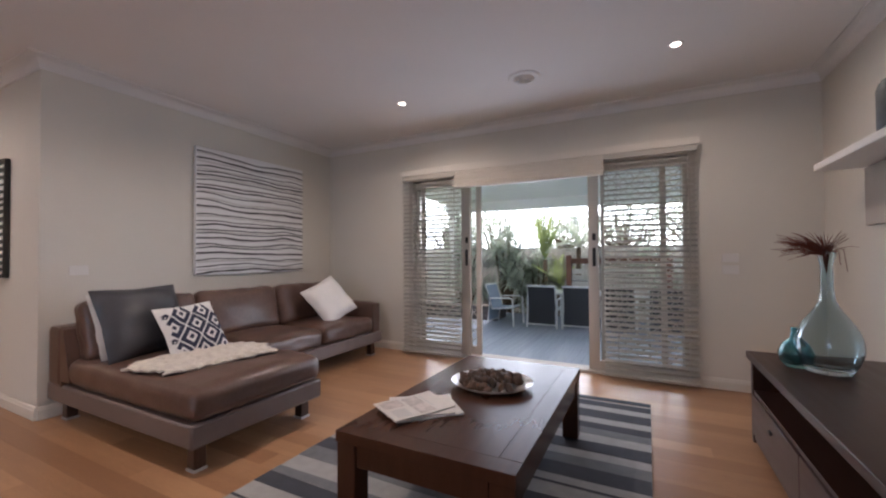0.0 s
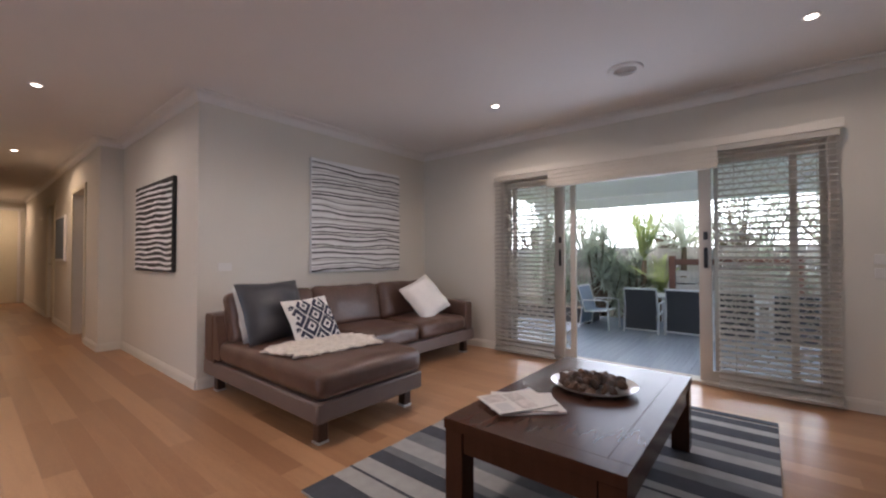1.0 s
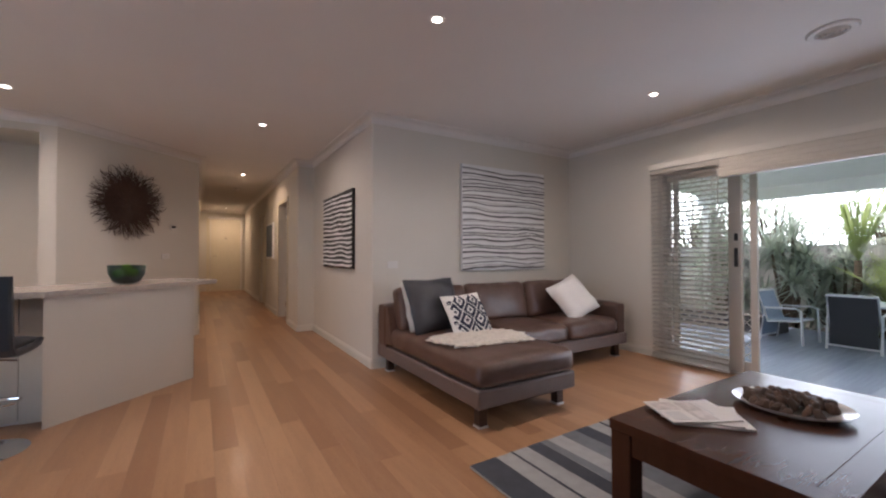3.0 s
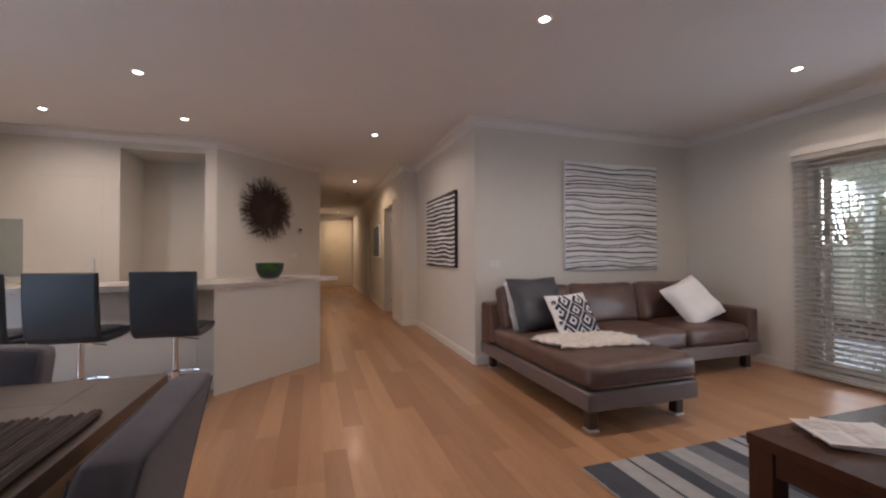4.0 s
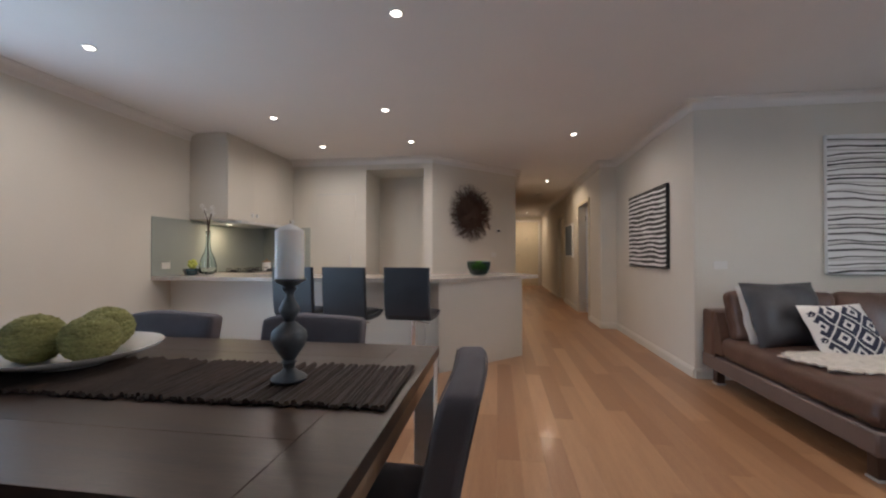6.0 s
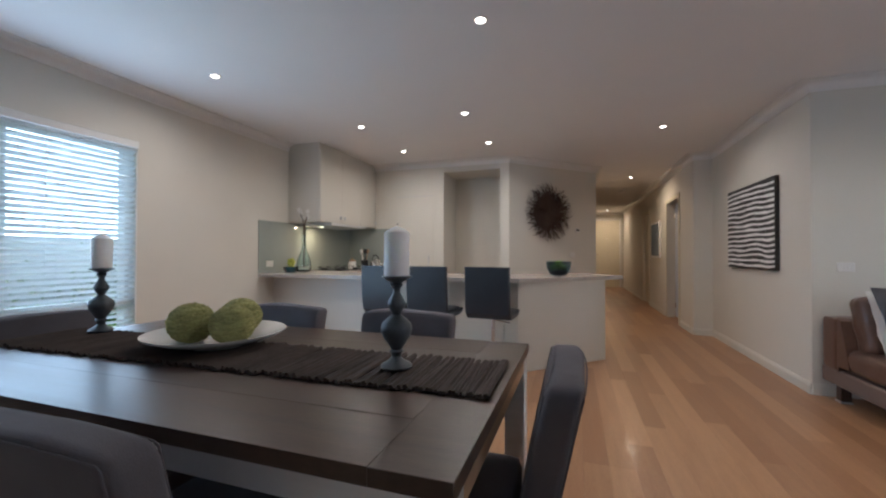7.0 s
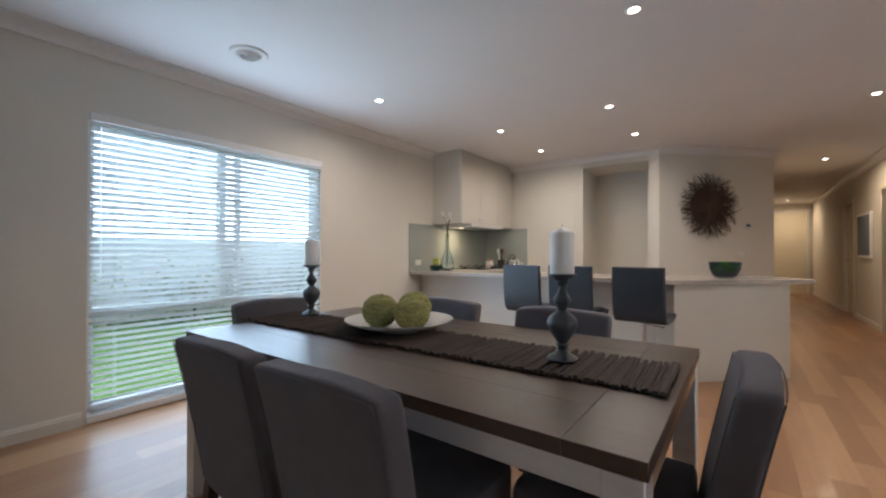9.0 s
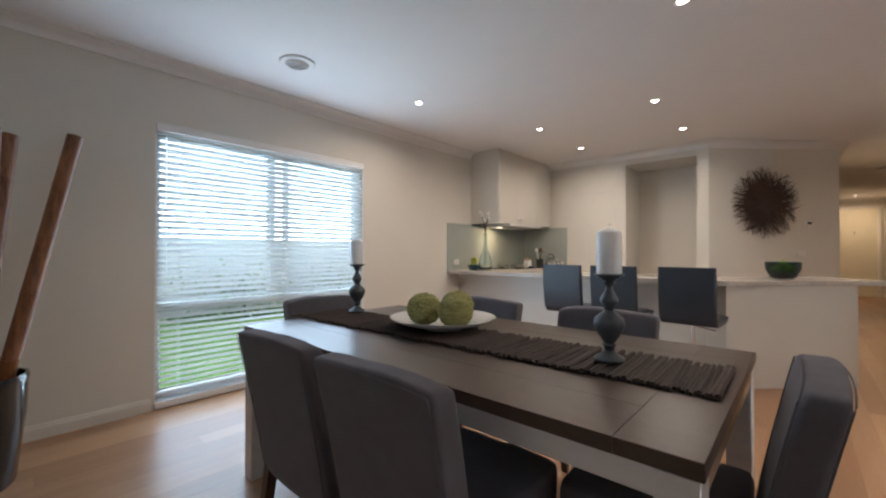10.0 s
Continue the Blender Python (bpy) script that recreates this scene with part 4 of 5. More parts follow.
magazine(3.655, 1.475, TOP, -46, "glossy magazine with a pale photo cover", ())
magazine(3.66, 1.50, TOP + 0.008, -58, "glossy magazine under another one", ())
magazine(3.625, 1.515, TOP + 0.016, -30, "open glossy magazine with pale printed pictures",
         ((-0.135, -0.035, 0.015, 0.100, PRINT), (-0.125, -0.055, -0.095, -0.010, CANVAS_GREY), (-0.020, 0.060, -0.100, 0.095, PRINT), (0.070, 0.095, -0.05, 0.09, CANVAS_GREY)))

# low media cabinet
tv = thing("media_cabinet", "low espresso timber media cabinet with an open shelf", "cabinet", pose(3.75, -0.31, 0))
part("top", bx(-1.27, 1.27, -0.33, 0.345, 0.51, 0.55, r=0.003), CABINET, tv)
for x in (-1.25, 1.21):
    part("side_panel", bx(x, x + 0.04, -0.33, 0.325, 0.03, 0.51, r=0.002), CABINET, tv)
part("bottom", bx(-1.21, 1.21, -0.33, 0.32, 0.05, 0.08), CABINET, tv)
part("shelf", bx(-1.21, 1.21, -0.33, 0.32, 0.315, 0.335), CABINET, tv)
part("back_panel", bx(-1.21, 1.21, -0.33, -0.315, 0.08, 0.51), CABINET, tv)
for i in range(3):
    x0 = -1.205 + i * 0.805
    d = part("drawer_front", bx(x0, x0 + 0.80, 0.305, 0.33, 0.085, 0.312, r=0.003), CABINET, tv)
    part("handle", bx(x0 + 0.38, x0 + 0.42, 0.330, 0.342, 0.235, 0.25, r=0.003), DARKPLASTIC, d)
part("plinth", bx(-1.15, 1.15, -0.29, 0.25, 0, 0.05), CABINET, tv)
fv = thing("glass_vase", "tall teal glass bottle vase holding rust-coloured reeds", "vase", pose(4.64, -0.225, 0.551) @ Matrix.Diagonal((1.07, 1.07, 1.02, 1)))
outer = [(0.070, 0.0), (0.082, 0.004), (0.084, 0.014), (0.104, 0.050), (0.119, 0.105), (0.119, 0.150), (0.104, 0.205), (0.078, 0.255), (0.048, 0.300), (0.030, 0.340), (0.024, 0.390), (0.022, 0.500), (0.025, 0.520), (0.034, 0.560), (0.038, 0.580)]
inner = [(max(r - 0.0035, 0.004), z) for r, z in outer[3:]]
part("bottle", lathe(bmesh.new(), [(0, 0.004)] + outer + [(0.036, 0.581)] + inner[::-1] + [(0.085, 0.026), (0, 0.020)], 44), TEAL, fv, smooth=80)
random.seed(8)
bm = bmesh.new()
for i in range(150):
    a, sp = random.gauss(radians(125), 0.62), random.uniform(0.02, 0.20)
    rise, bend = random.uniform(0.03, 0.13), random.uniform(0.0, 0.06)
    pts = [(0, 0, 0.47)] + [(math.cos(a) * sp * q ** 1.3, math.sin(a) * sp * q ** 1.3, 0.555 + rise * q - bend * q ** 3) for q in (0.12, 0.5, 0.8, 1.0)]
    tube(bm, pts, 0.0024, 3, 0.0011)
for k in range(3):
    a = radians(-60 + 15 * k)
    tube(bm, [(0, 0, 0.5), (0.03 * math.cos(a), 0.03 * math.sin(a), 0.60), (0.085 * math.cos(a), 0.085 * math.sin(a), 0.585), (0.10 * math.cos(a), 0.10 * math.sin(a), 0.48 + 0.03 * k)], 0.0022, 4, 0.0012)
part("reeds", bm, REED, fv, "dried rust-red reeds", None)
sv = thing("glass_vase", "small dark teal glass bottle on the media cabinet", "vase", pose(4.70, -0.118, 0.551) @ Matrix.Diagonal((1.12, 1.12, 1.08, 1)))
part("bottle", lathe(bmesh.new(), [(0, 0.004), (0.04, 0), (0.062, 0.03), (0.066, 0.065), (0.05, 0.105), (0.022, 0.135), (0.016, 0.17), (0.02, 0.185), (0.014, 0.185), (0.012, 0.17), (0.018, 0.13), (0.045, 0.10), (0.06, 0.065), (0.056, 0.03), (0, 0.012)], 30), TEALDARK, sv, smooth=80)
sh = thing("wall_shelf", "white floating shelf on the wall above the cabinet", "shelf", pose(4.3, -0.66, 1.66))
part("board", bx(-1.13, 1.13, 0, 0.25, 0, 0.042, r=0.003), TRIM, sh)
bv = thing("shelf_vase", "dark blue-grey ceramic canister on the wall shelf", "vase", pose(4.68, -0.50, 1.703))
part("body", lathe(bmesh.new(), [(0, 0), (0.062, 0), (0.07, 0.02), (0.07, 0.20), (0.06, 0.235), (0.05, 0.24), (0.05, 0.25), (0, 0.255)], 28), PEWTER, bv)

wc = thing("wall_canvas", "plain taupe canvas on the wall under the shelf", "picture", pose(5.00, -0.659, 1.49))
part("canvas", bx(-0.40, 0.40, 0.0, 0.022, -0.19, 0.165, r=0.003), CANVAS_TAUPE, wc)

# ---- dining ----
DT = 0.766
tb = thing("dining_table", "smoked oak dining table with brushed steel legs", "table", pose(0.213, 1.475, 0, 0, 0, -0.4))
TX, TY = 0.995, 0.528
for i in range(5):
    y0 = -TY + i * (2 * TY / 5)
    part("top_board", bx(-TX + 0.16, TX - 0.16, y0 + 0.0003, y0 + 2 * TY / 5 - 0.0003, DT - 0.036, DT, r=0.0006), OAK, tb)
for sx in (-1, 1):
    part("end_board", bx(min(sx * (TX - 0.1596), sx * TX), max(sx * (TX - 0.1596), sx * TX), -TY, TY, DT - 0.036, DT, r=0.0012), OAK, tb)
for sy in (-1, 1):
    part("steel_rail", bx(-TX + 0.012, TX - 0.012, min(sy * (TY - 0.03), sy * (TY - 0.006)), max(sy * (TY - 0.03), sy * (TY - 0.006)), DT - 0.094, DT - 0.036, r=0.002), STEEL, tb)
    for sx in (-1, 1):
        part("leg", bx(min(sx * (TX - 0.006), sx * (TX - 0.085)), max(sx * (TX - 0.006), sx * (TX - 0.085)), min(sy * (TY - 0.004), sy * (TY - 0.085)), max(sy * (TY - 0.004), sy * (TY - 0.085)), 0, DT - 0.037, r=0.003), STEEL, tb)
for sx in (-1, 1):
    part("end_rail", bx(min(sx * (TX - 0.03), sx * (TX - 0.008)), max(sx * (TX - 0.03), sx * (TX - 0.008)), -TY + 0.09, TY - 0.09, DT - 0.094, DT - 0.036, r=0.002), OAKSIDE, tb)


def dining_chair():
    """A high-backed upholstered chair that faces +y, its back at the origin's -y side."""
    ch = thing("dining_chair", "charcoal fabric dining chair with a curved high back", "chair", pose(0, 0, 0), "chairs round the dining table")
    w, top = 0.237, 0.860

    def bend(p):
        v = (p.z - 0.30) / (top - 0.30)
        u = p.x / w
        return Vector((p.x * (0.955 + 0.045 * v), p.y - 0.105 * max(0, v) ** 1.2 - 0.014 * (1 - u * u), p.z - 0.016 * abs(u) ** 2.6 * max(0, v)))

    bm = slabcushion(bmesh.new(), -w, w, -0.042, 0.042, 0.30, top, r=0.019, crown=0.0, n=18)
    for v in bm.verts:
        v.co = bend(v.co)
    bk = part("backrest", bm, FABRIC, ch, "", 60)
    bm = bmesh.new()
    ring = [(-w + 0.011, 0.33), (-w + 0.011, 0.45), (-w + 0.011, 0.6), (-w + 0.011, 0.75), (-w + 0.012, top - 0.018), (-w + 0.020, top - 0.011)]
    ring += [(-w + 0.020 + (2 * w - 0.040) * k / 10, top - 0.011) for k in range(1, 10)] + [(-x, z) for x, z in ring[::-1]]
    for side in (-0.0415, 0.0415):
        tube(bm, [bend(Vector((x, side, z))) for x, z in ring], 0.0022, 5)
    part("piping", bm, FABRIC, bk)
    part("seat", slabcushion(bmesh.new(), -0.228, 0.228, 0.03, 0.47, 0.34, 0.475, r=0.03, crown=0.015), FABRIC, ch)
    for sx in (-1, 1):
        for y0, ty in ((-0.02, -0.05), (0.42, 0.0)):
            lg = bmesh.new()
            a = [lg.verts.new((sx * 0.197 + p * 0.021, y0 + q * 0.021, 0.345)) for p, q in ((-1, -1), (1, -1), (1, 1), (-1, 1))]
            b = [lg.verts.new((sx * 0.197 + p * 0.015, y0 + ty + q * 0.015, 0.0)) for p, q in ((-1, -1), (1, -1), (1, 1), (-1, 1))]
            lg.faces.new(a), lg.faces.new(b[::-1])
            for k in range(4):
                lg.faces.new((b[k], b[(k + 1) % 4], a[(k + 1) % 4], a[k]))
            part("leg", lg, LEGWOOD, ch)
    return ch


c0 = dining_chair()
c0.matrix_world = pose(-0.004, 0.850, 0, 0, 0, 0)
copy_thing(c0, pose(0.530, 0.848, 0, 0, 0, 0))
copy_thing(c0, pose(0.62, 2.02, 0, 0, 0, 181))
copy_thing(c0, pose(-0.10, 2.02, 0, 0, 0, 179))
copy_thing(c0, pose(1.262, 1.440, 0, 0, 0, 91))
copy_thing(c0, pose(-0.85, 1.49, 0, 0, 0, -90))

rn = thing("table_runner", "dark woven bark table runner with ragged ends", "table runner", pose(0.145, 1.46, DT + 0.001, 0, 0, 1.6))
random.seed(31)
bm = bmesh.new()
x = -1.02
while x < 1.03:
    r = random.uniform(0.0055, 0.0110)
    e0, e1 = -0.170 + random.uniform(-0.012, 0.010), 0.165 + random.uniform(-0.010, 0.012)
    sk = random.uniform(-0.011, 0.011)
    pts = [(x + sk * q + 0.004 * noise.noise(Vector((x * 30, q * 3, 0))), e0 + (e1 - e0) * q, r * 0.72 + 0.003 * abs(noise.noise(Vector((x * 11, q * 4, 5))))) for q in (0, 0.25, 0.5, 0.75, 1)]
    tube(bm, pts, r * 0.8, 5)
    x += r * 1.35
tagged(part("weave", bm, RUNNER, rn), "twisted dark bark strips", "", "", "stuff")
part("backing", bx(-1.015, 1.02, -0.150, 0.150, 0.0, 0.0012), RUNNER, rn, smooth=None)


def candlestick(x, y, h):
    c = thing("candlestick", "blue-grey turned metal candlestick on the dining table", "candlestick", pose(x, y, DT + 0.018), "candlesticks")
    k = h / 0.29
    part("stem", lathe(bmesh.new(), [(r * 0.93, z * k) for r, z in ((0, 0), (0.050, 0), (0.053, 0.006), (0.048, 0.012), (0.028, 0.022), (0.016, 0.034), (0.018, 0.046), (0.026, 0.052), (0.018, 0.058), (0.027, 0.072), (0.045, 0.098), (0.053, 0.120), (0.049, 0.140), (0.028, 0.158), (0.015, 0.168), (0.019, 0.178), (0.029, 0.194), (0.031, 0.204), (0.023, 0.220), (0.013, 0.236), (0.012, 0.250), (0.022, 0.262), (0.016, 0.268), (0.040, 0.282), (0.050, 0.286), (0.050, 0.290), (0, 0.290))], 36), PEWTER, c, smooth=50)
    return c


def candle(x, y, z, r, h):
    c = thing("candle", "thick white pillar candle with a bare wick", "candle", pose(x, y, z), "candles")
    part("wax", lathe(bmesh.new(), [(0, 0), (r, 0), (r, h - 0.006), (r - 0.005, h), (r * 0.5, h + 0.009), (0.003, h + 0.016), (0, h + 0.017)], 32), WAX, c, smooth=50)
    part("wick", tube(bmesh.new(), [(0, 0, h + 0.012), (0.002, 0, h + 0.026)], 0.0012, 5), DARKPLASTIC, c)


candlestick(0.863, 1.457, 0.284)
candle(0.863, 1.457, DT + 0.303, 0.0395, 0.139)
candlestick(-0.645, 1.55, 0.284)
candle(-0.645, 1.55, DT + 0.303, 0.0395, 0.137)
dp = thing("serving_plate", "wide white ceramic footed plate on the runner", "plate", pose(0.067, 1.525, DT + 0.016) @ Matrix.Diagonal((1.05, 1.05, 1, 1)))
part("dish", lathe(bmesh.new(), [(0, 0.016), (0.10, 0.016), (0.17, 0.028), (0.232, 0.052), (0.238, 0.054), (0.236, 0.048), (0.17, 0.020), (0.105, 0.010), (0.10, 0.0), (0, 0.0)], 48), CERAMIC, dp, smooth=50)
random.seed(41)
for x, y, r in ((-0.006, 1.472, 0.080), (0.160, 1.505, 0.077), (0.040, 1.665, 0.080)):
    bm = bmesh.new()
    bmesh.ops.create_icosphere(bm, subdivisions=5, radius=r)
    for v in bm.verts:
        d = v.co.normalized()
        f = 0.05 * noise.noise(d * 9 + Vector((x * 20, 0, 0))) + 0.055 * noise.noise(d * 24) + 0.03 * noise.noise(d * 50)
        v.co = v.co * (1 + f)
    ob = link_mesh("moss_ball", bm, MOSS, 30)
    ob.matrix_world = pose(x, y, DT + 0.029 + r * 0.94) @ Matrix.Diagonal((1.03, 1.03, 0.94, 1))
    tagged(ob, "rough green moss ball resting on the white plate", "ornament", "moss balls")

# ---- kitchen ----
BT = 0.900
SLAB = [(-2.14, 4.09), (0.90, 4.125), (1.90, 5.055), (1.50, 5.50), (0.66, 4.80), (-1.52, 4.80), (-1.52, 6.10), (-2.14, 6.10)]
bt = thing("benchtop", "speckled beige stone kitchen benchtop with a long angled bar", "benchtop", pose(0, 0, 0))
part("slab", prism(bmesh.new(), SLAB, BT - 0.04, BT), STONE, bt, smooth=None)
pn = thing("breakfast_bar", "cream panelled breakfast bar under the stone top", "kitchen bar", pose(0, 0, 0))
part("front_panel", bx(-2.14, 0.72, 4.34, 4.76, 0.02, BT - 0.041), CREAM, pn)
part("angled_panel", prism(bmesh.new(), [(0.885, 4.155), (1.712, 4.945), (1.36, 5.32), (0.64, 4.76), (0.725, 4.34), (0.885, 4.34)], 0.0, BT - 0.041), CREAM, pn, smooth=None)
part("kickboard", bx(-2.14, 0.72, 4.36, 4.74, 0, 0.02), STEEL, pn)
bb = thing("base_cabinet", "cream base cabinets under the cooktop bench", "cabinet", pose(0, 0, 0))
part("body", bx(-2.14, -1.56, 4.80, 6.10, 0.1, BT - 0.041), CREAM, bb)
for i in range(2):
    d = part("door", bx(-1.559, -1.54, 4.81 + i * 0.645, 5.445 + i * 0.645, 0.11, BT - 0.05, r=0.002), CREAM, bb)
    part("handle", bx(-1.54, -1.515, 5.38 - 0.08 + i * 0.15, 5.40 - 0.08 + i * 0.15, 0.6, 0.74, r=0.004), STEEL, d)
sp = thing("splashback", "grey-green glass splashback behind the cooktop", "splashback", pose(0, 0, 0))
part("glass_panel", bx(-2.139, -2.130, 4.085, 6.099, BT + 0.001, 1.53), SPLASH, sp)
part("glass_panel", bx(-2.129, -1.38, 6.090, 6.099, BT + 0.001, 1.53), SPLASH, sp)
hc = thing("overhead_cabinet", "cream overhead kitchen cabinets with a built-in rangehood", "cabinet", pose(0, 0, 0))
part("body", bx(-2.138, -1.67, 4.60, 6.098, 1.54, 2.458, r=0.002), CREAM, hc)
for i in range(3):
    y0 = 4.605 + i * 0.497
    d = part("door", bx(-1.669, -1.650, y0, y0 + 0.493, 1.545 if i != 0 else 1.545, 2.452, r=0.002), CREAM, hc)
    yh = y0 + (0.45 if i % 2 == 0 else 0.05)
    part("handle", bx(-1.650, -1.622, yh - 0.012, yh + 0.012, 1.595, 1.645, r=0.005), STEEL, d)
part("bulkhead", bx(-2.138, -1.67, 4.60, 6.098, 2.459, 2.548), CREAM, hc)
rh = thing("rangehood", "slim steel rangehood under the overhead cabinets", "rangehood", pose(-1.86, 5.08, 1.50))
part("body", bx(-0.24, 0.26, -0.30, 0.60, 0.0, 0.038, r=0.004), STEEL, rh)
part("lamp_disc", lathe(bmesh.new(), [(0, -0.002), (0.035, -0.002)], 20, (-0.06, -0.08)), HOODDISC, rh)
ck = thing("cooktop", "black gas cooktop set in the stone bench", "cooktop", pose(-1.83, 5.35, BT + 0.001))
part("glass_top", bx(-0.25, 0.25, -0.38, 0.38, 0, 0.008, r=0.003), DARKGLASS, ck)
for x, y in ((-0.12, -0.22), (0.12, -0.22), (-0.12, 0.22), (0.12, 0.22)):
    part("burner", lathe(bmesh.new(), [(0, 0.03), (0.035, 0.03), (0.045, 0.02), (0.045, 0.008)], 20, (x, y)), DARKPLASTIC, ck)
    bm = bmesh.new()
    for a in range(4):
        ca, sa = math.cos(a * math.pi / 2), math.sin(a * math.pi / 2)
        tube(bm, [(x + ca * 0.03, y + sa * 0.03, 0.045), (x + ca * 0.10, y + sa * 0.10, 0.045), (x + ca * 0.10, y + sa * 0.10, 0.008)], 0.005, 5)
    part("trivet", bm, DARKPLASTIC, ck)
pd = tagged(new("door_7"), "cream flush pantry door in the kitchen wall", "door", "", "structure")
pd.matrix_world = pose(-0.965, 6.10, 0)
part("panel", bx(-0.30, 0.30, -0.006, 0.0, 0.01, 2.02, r=0.002), WALL, pd)
# Solid grey strip drawn for the shadow line above the panel.
part("gap_shadow_strip", bx(-0.315, 0.315, -0.003, 0.0, 2.023, 2.034), CANVAS_GREY, pd)
part("door_handle", bx(0.22, 0.235, -0.03, -0.006, 0.95, 1.10, r=0.004), STEEL, pd)
# things on the bench
kv = thing("bottle_vase", "tall clear blue glass bottle vase with orchid stems", "vase", pose(-1.83, 4.52, BT + 0.001) @ Matrix.Diagonal((1.28, 1.28, 1.12, 1)))
part("bottle", lathe(bmesh.new(), [(0, 0.003), (0.05, 0), (0.066, 0.02), (0.07, 0.09), (0.055, 0.16), (0.025, 0.24), (0.018, 0.32), (0.018, 0.42), (0.026, 0.44), (0.022, 0.44), (0.014, 0.42), (0.014, 0.32), (0.021, 0.24), (0.05, 0.16), (0.064, 0.09), (0.06, 0.02), (0, 0.01)], 32), TEALPALE, kv, smooth=80)
bm = bmesh.new()
tube(bm, [(0, 0, 0.05), (0.0, 0, 0.45), (-0.02, 0.01, 0.58), (-0.06, 0.02, 0.66)], 0.006, 6, 0.004)
tube(bm, [(0, 0, 0.4), (0.02, -0.01, 0.55), (0.05, -0.02, 0.62)], 0.008, 6, 0.005)
part("stem", bm, TWIG, kv)
random.seed(4)
for x, y, z in ((-0.06, 0.02, 0.66), (-0.03, 0.01, 0.60), (0.05, -0.02, 0.62), (0.03, 0.0, 0.68), (-0.07, 0.0, 0.70)):
    bm = bmesh.new()
    for k in range(5):
        a = k * 1.2566
        q = [bm.verts.new((x, y, z)), bm.verts.new((x + 0.018 * math.cos(a - 0.4), y + 0.006, z + 0.018 * math.sin(a - 0.4))), bm.verts.new((x + 0.034 * math.cos(a), y + 0.012, z + 0.034 * math.sin(a))), bm.verts.new((x + 0.018 * math.cos(a + 0.4), y + 0.006, z + 0.018 * math.sin(a + 0.4)))]
        bm.faces.new(q)
    thicken(bm, 0.002)
    part("blossom", bm, COTTON, kv, "pale pink-white orchid bloom")
sf = thing("flower_bowl", "small dark bowl of yellow-green flowers on the bench", "flowers", pose(-1.93, 4.40, BT + 0.001) @ Matrix.Scale(1.4, 4))
part("bowl", lathe(bmesh.new(), [(0, 0), (0.045, 0), (0.065, 0.035), (0.06, 0.05), (0.05, 0.04), (0, 0.02)], 24), BOWLBLUE, sf)
bm = bmesh.new()
for i in range(26):
    a, r = random.uniform(0, 6.28), random.uniform(0, 0.05)
    bmesh.ops.create_icosphere(bm, subdivisions=1, radius=random.uniform(0.010, 0.018), matrix=pose(r * math.cos(a), r * math.sin(a), 0.06 + random.uniform(0, 0.055)))
part("blooms", bm, BLOOM, sf, "clustered yellow-green blooms")
kb = thing("utensil_pot", "pale utensil pot with wooden and dark spoons", "utensil pot", pose(-1.76, 5.92, BT + 0.001))
part("pot", lathe(bmesh.new(), [(0, 0), (0.055, 0), (0.06, 0.13), (0.054, 0.13), (0.05, 0.01), (0, 0.01)], 24), DARKPLASTIC, kb)
for i, (a, mt_) in enumerate(((0.2, OAKSIDE), (1.6, DARKPLASTIC), (2.9, OAKSIDE), (4.1, WHITE), (5.3, DARKPLASTIC))):
    bm = tube(bmesh.new(), [(0.01 * math.cos(a), 0.01 * math.sin(a), 0.02), (0.05 * math.cos(a), 0.05 * math.sin(a), 0.24)], 0.006, 6)
    bmesh.ops.create_icosphere(bm, subdivisions=2, radius=0.026, matrix=pose(0.056 * math.cos(a), 0.056 * math.sin(a), 0.27) @ Matrix.Diagonal((1, 0.35, 1.4, 1)))
    part("spoon", bm, mt_, kb)
cb = thing("canister", "round terracotta-lidded white canister on the bench", "canister", pose(-1.93, 5.84, BT + 0.001))
part("body", lathe(bmesh.new(), [(0, 0), (0.06, 0), (0.064, 0.02), (0.06, 0.11), (0, 0.11)], 24), CERAMIC, cb)
part("lid", lathe(bmesh.new(), [(0.06, 0.111), (0.062, 0.12), (0.03, 0.14), (0.012, 0.145), (0.014, 0.16), (0, 0.165)], 24), OAKSIDE, cb)
kt = thing("kettle", "polished steel kettle on the bench beside the cooktop", "kettle", pose(-1.60, 5.98, BT + 0.001))
part("body", lathe(bmesh.new(), [(0, 0), (0.075, 0), (0.085, 0.03), (0.075, 0.10), (0.04, 0.14), (0.012, 0.148), (0.014, 0.165), (0, 0.168)], 28), CHROME, kt)
part("handle", tube(bmesh.new(), [(0.06, 0, 0.12), (0.05, 0, 0.19), (0, 0, 0.215), (-0.05, 0, 0.19), (-0.06, 0, 0.12)], 0.008, 8), DARKPLASTIC, kt)
part("spout", tube(bmesh.new(), [(0, -0.07, 0.05), (0, -0.115, 0.10), (0, -0.125, 0.12)], 0.014, 8, 0.009), CHROME, kt)
snk = thing("sink_mixer", "chrome mixer tap on the bar bench", "tap", pose(-0.85, 4.68, BT + 0.001))
part("spout", tube(bmesh.new(), [(0, 0, 0), (0, 0, 0.11), (0, -0.02, 0.15), (0.0, -0.09, 0.155), (0, -0.13, 0.12)], 0.012, 10), CHROME, snk)
part("lever", tube(bmesh.new(), [(0.01, 0, 0.09), (0.06, 0, 0.115)], 0.007, 8), CHROME, snk)
fb_ = thing("fruit_bowl", "blue-green glazed bowl of green apples on the bar", "bowl", pose(1.235, 4.80, BT + 0.001) @ Matrix.Diagonal((1.12, 1.12, 1.05, 1)))
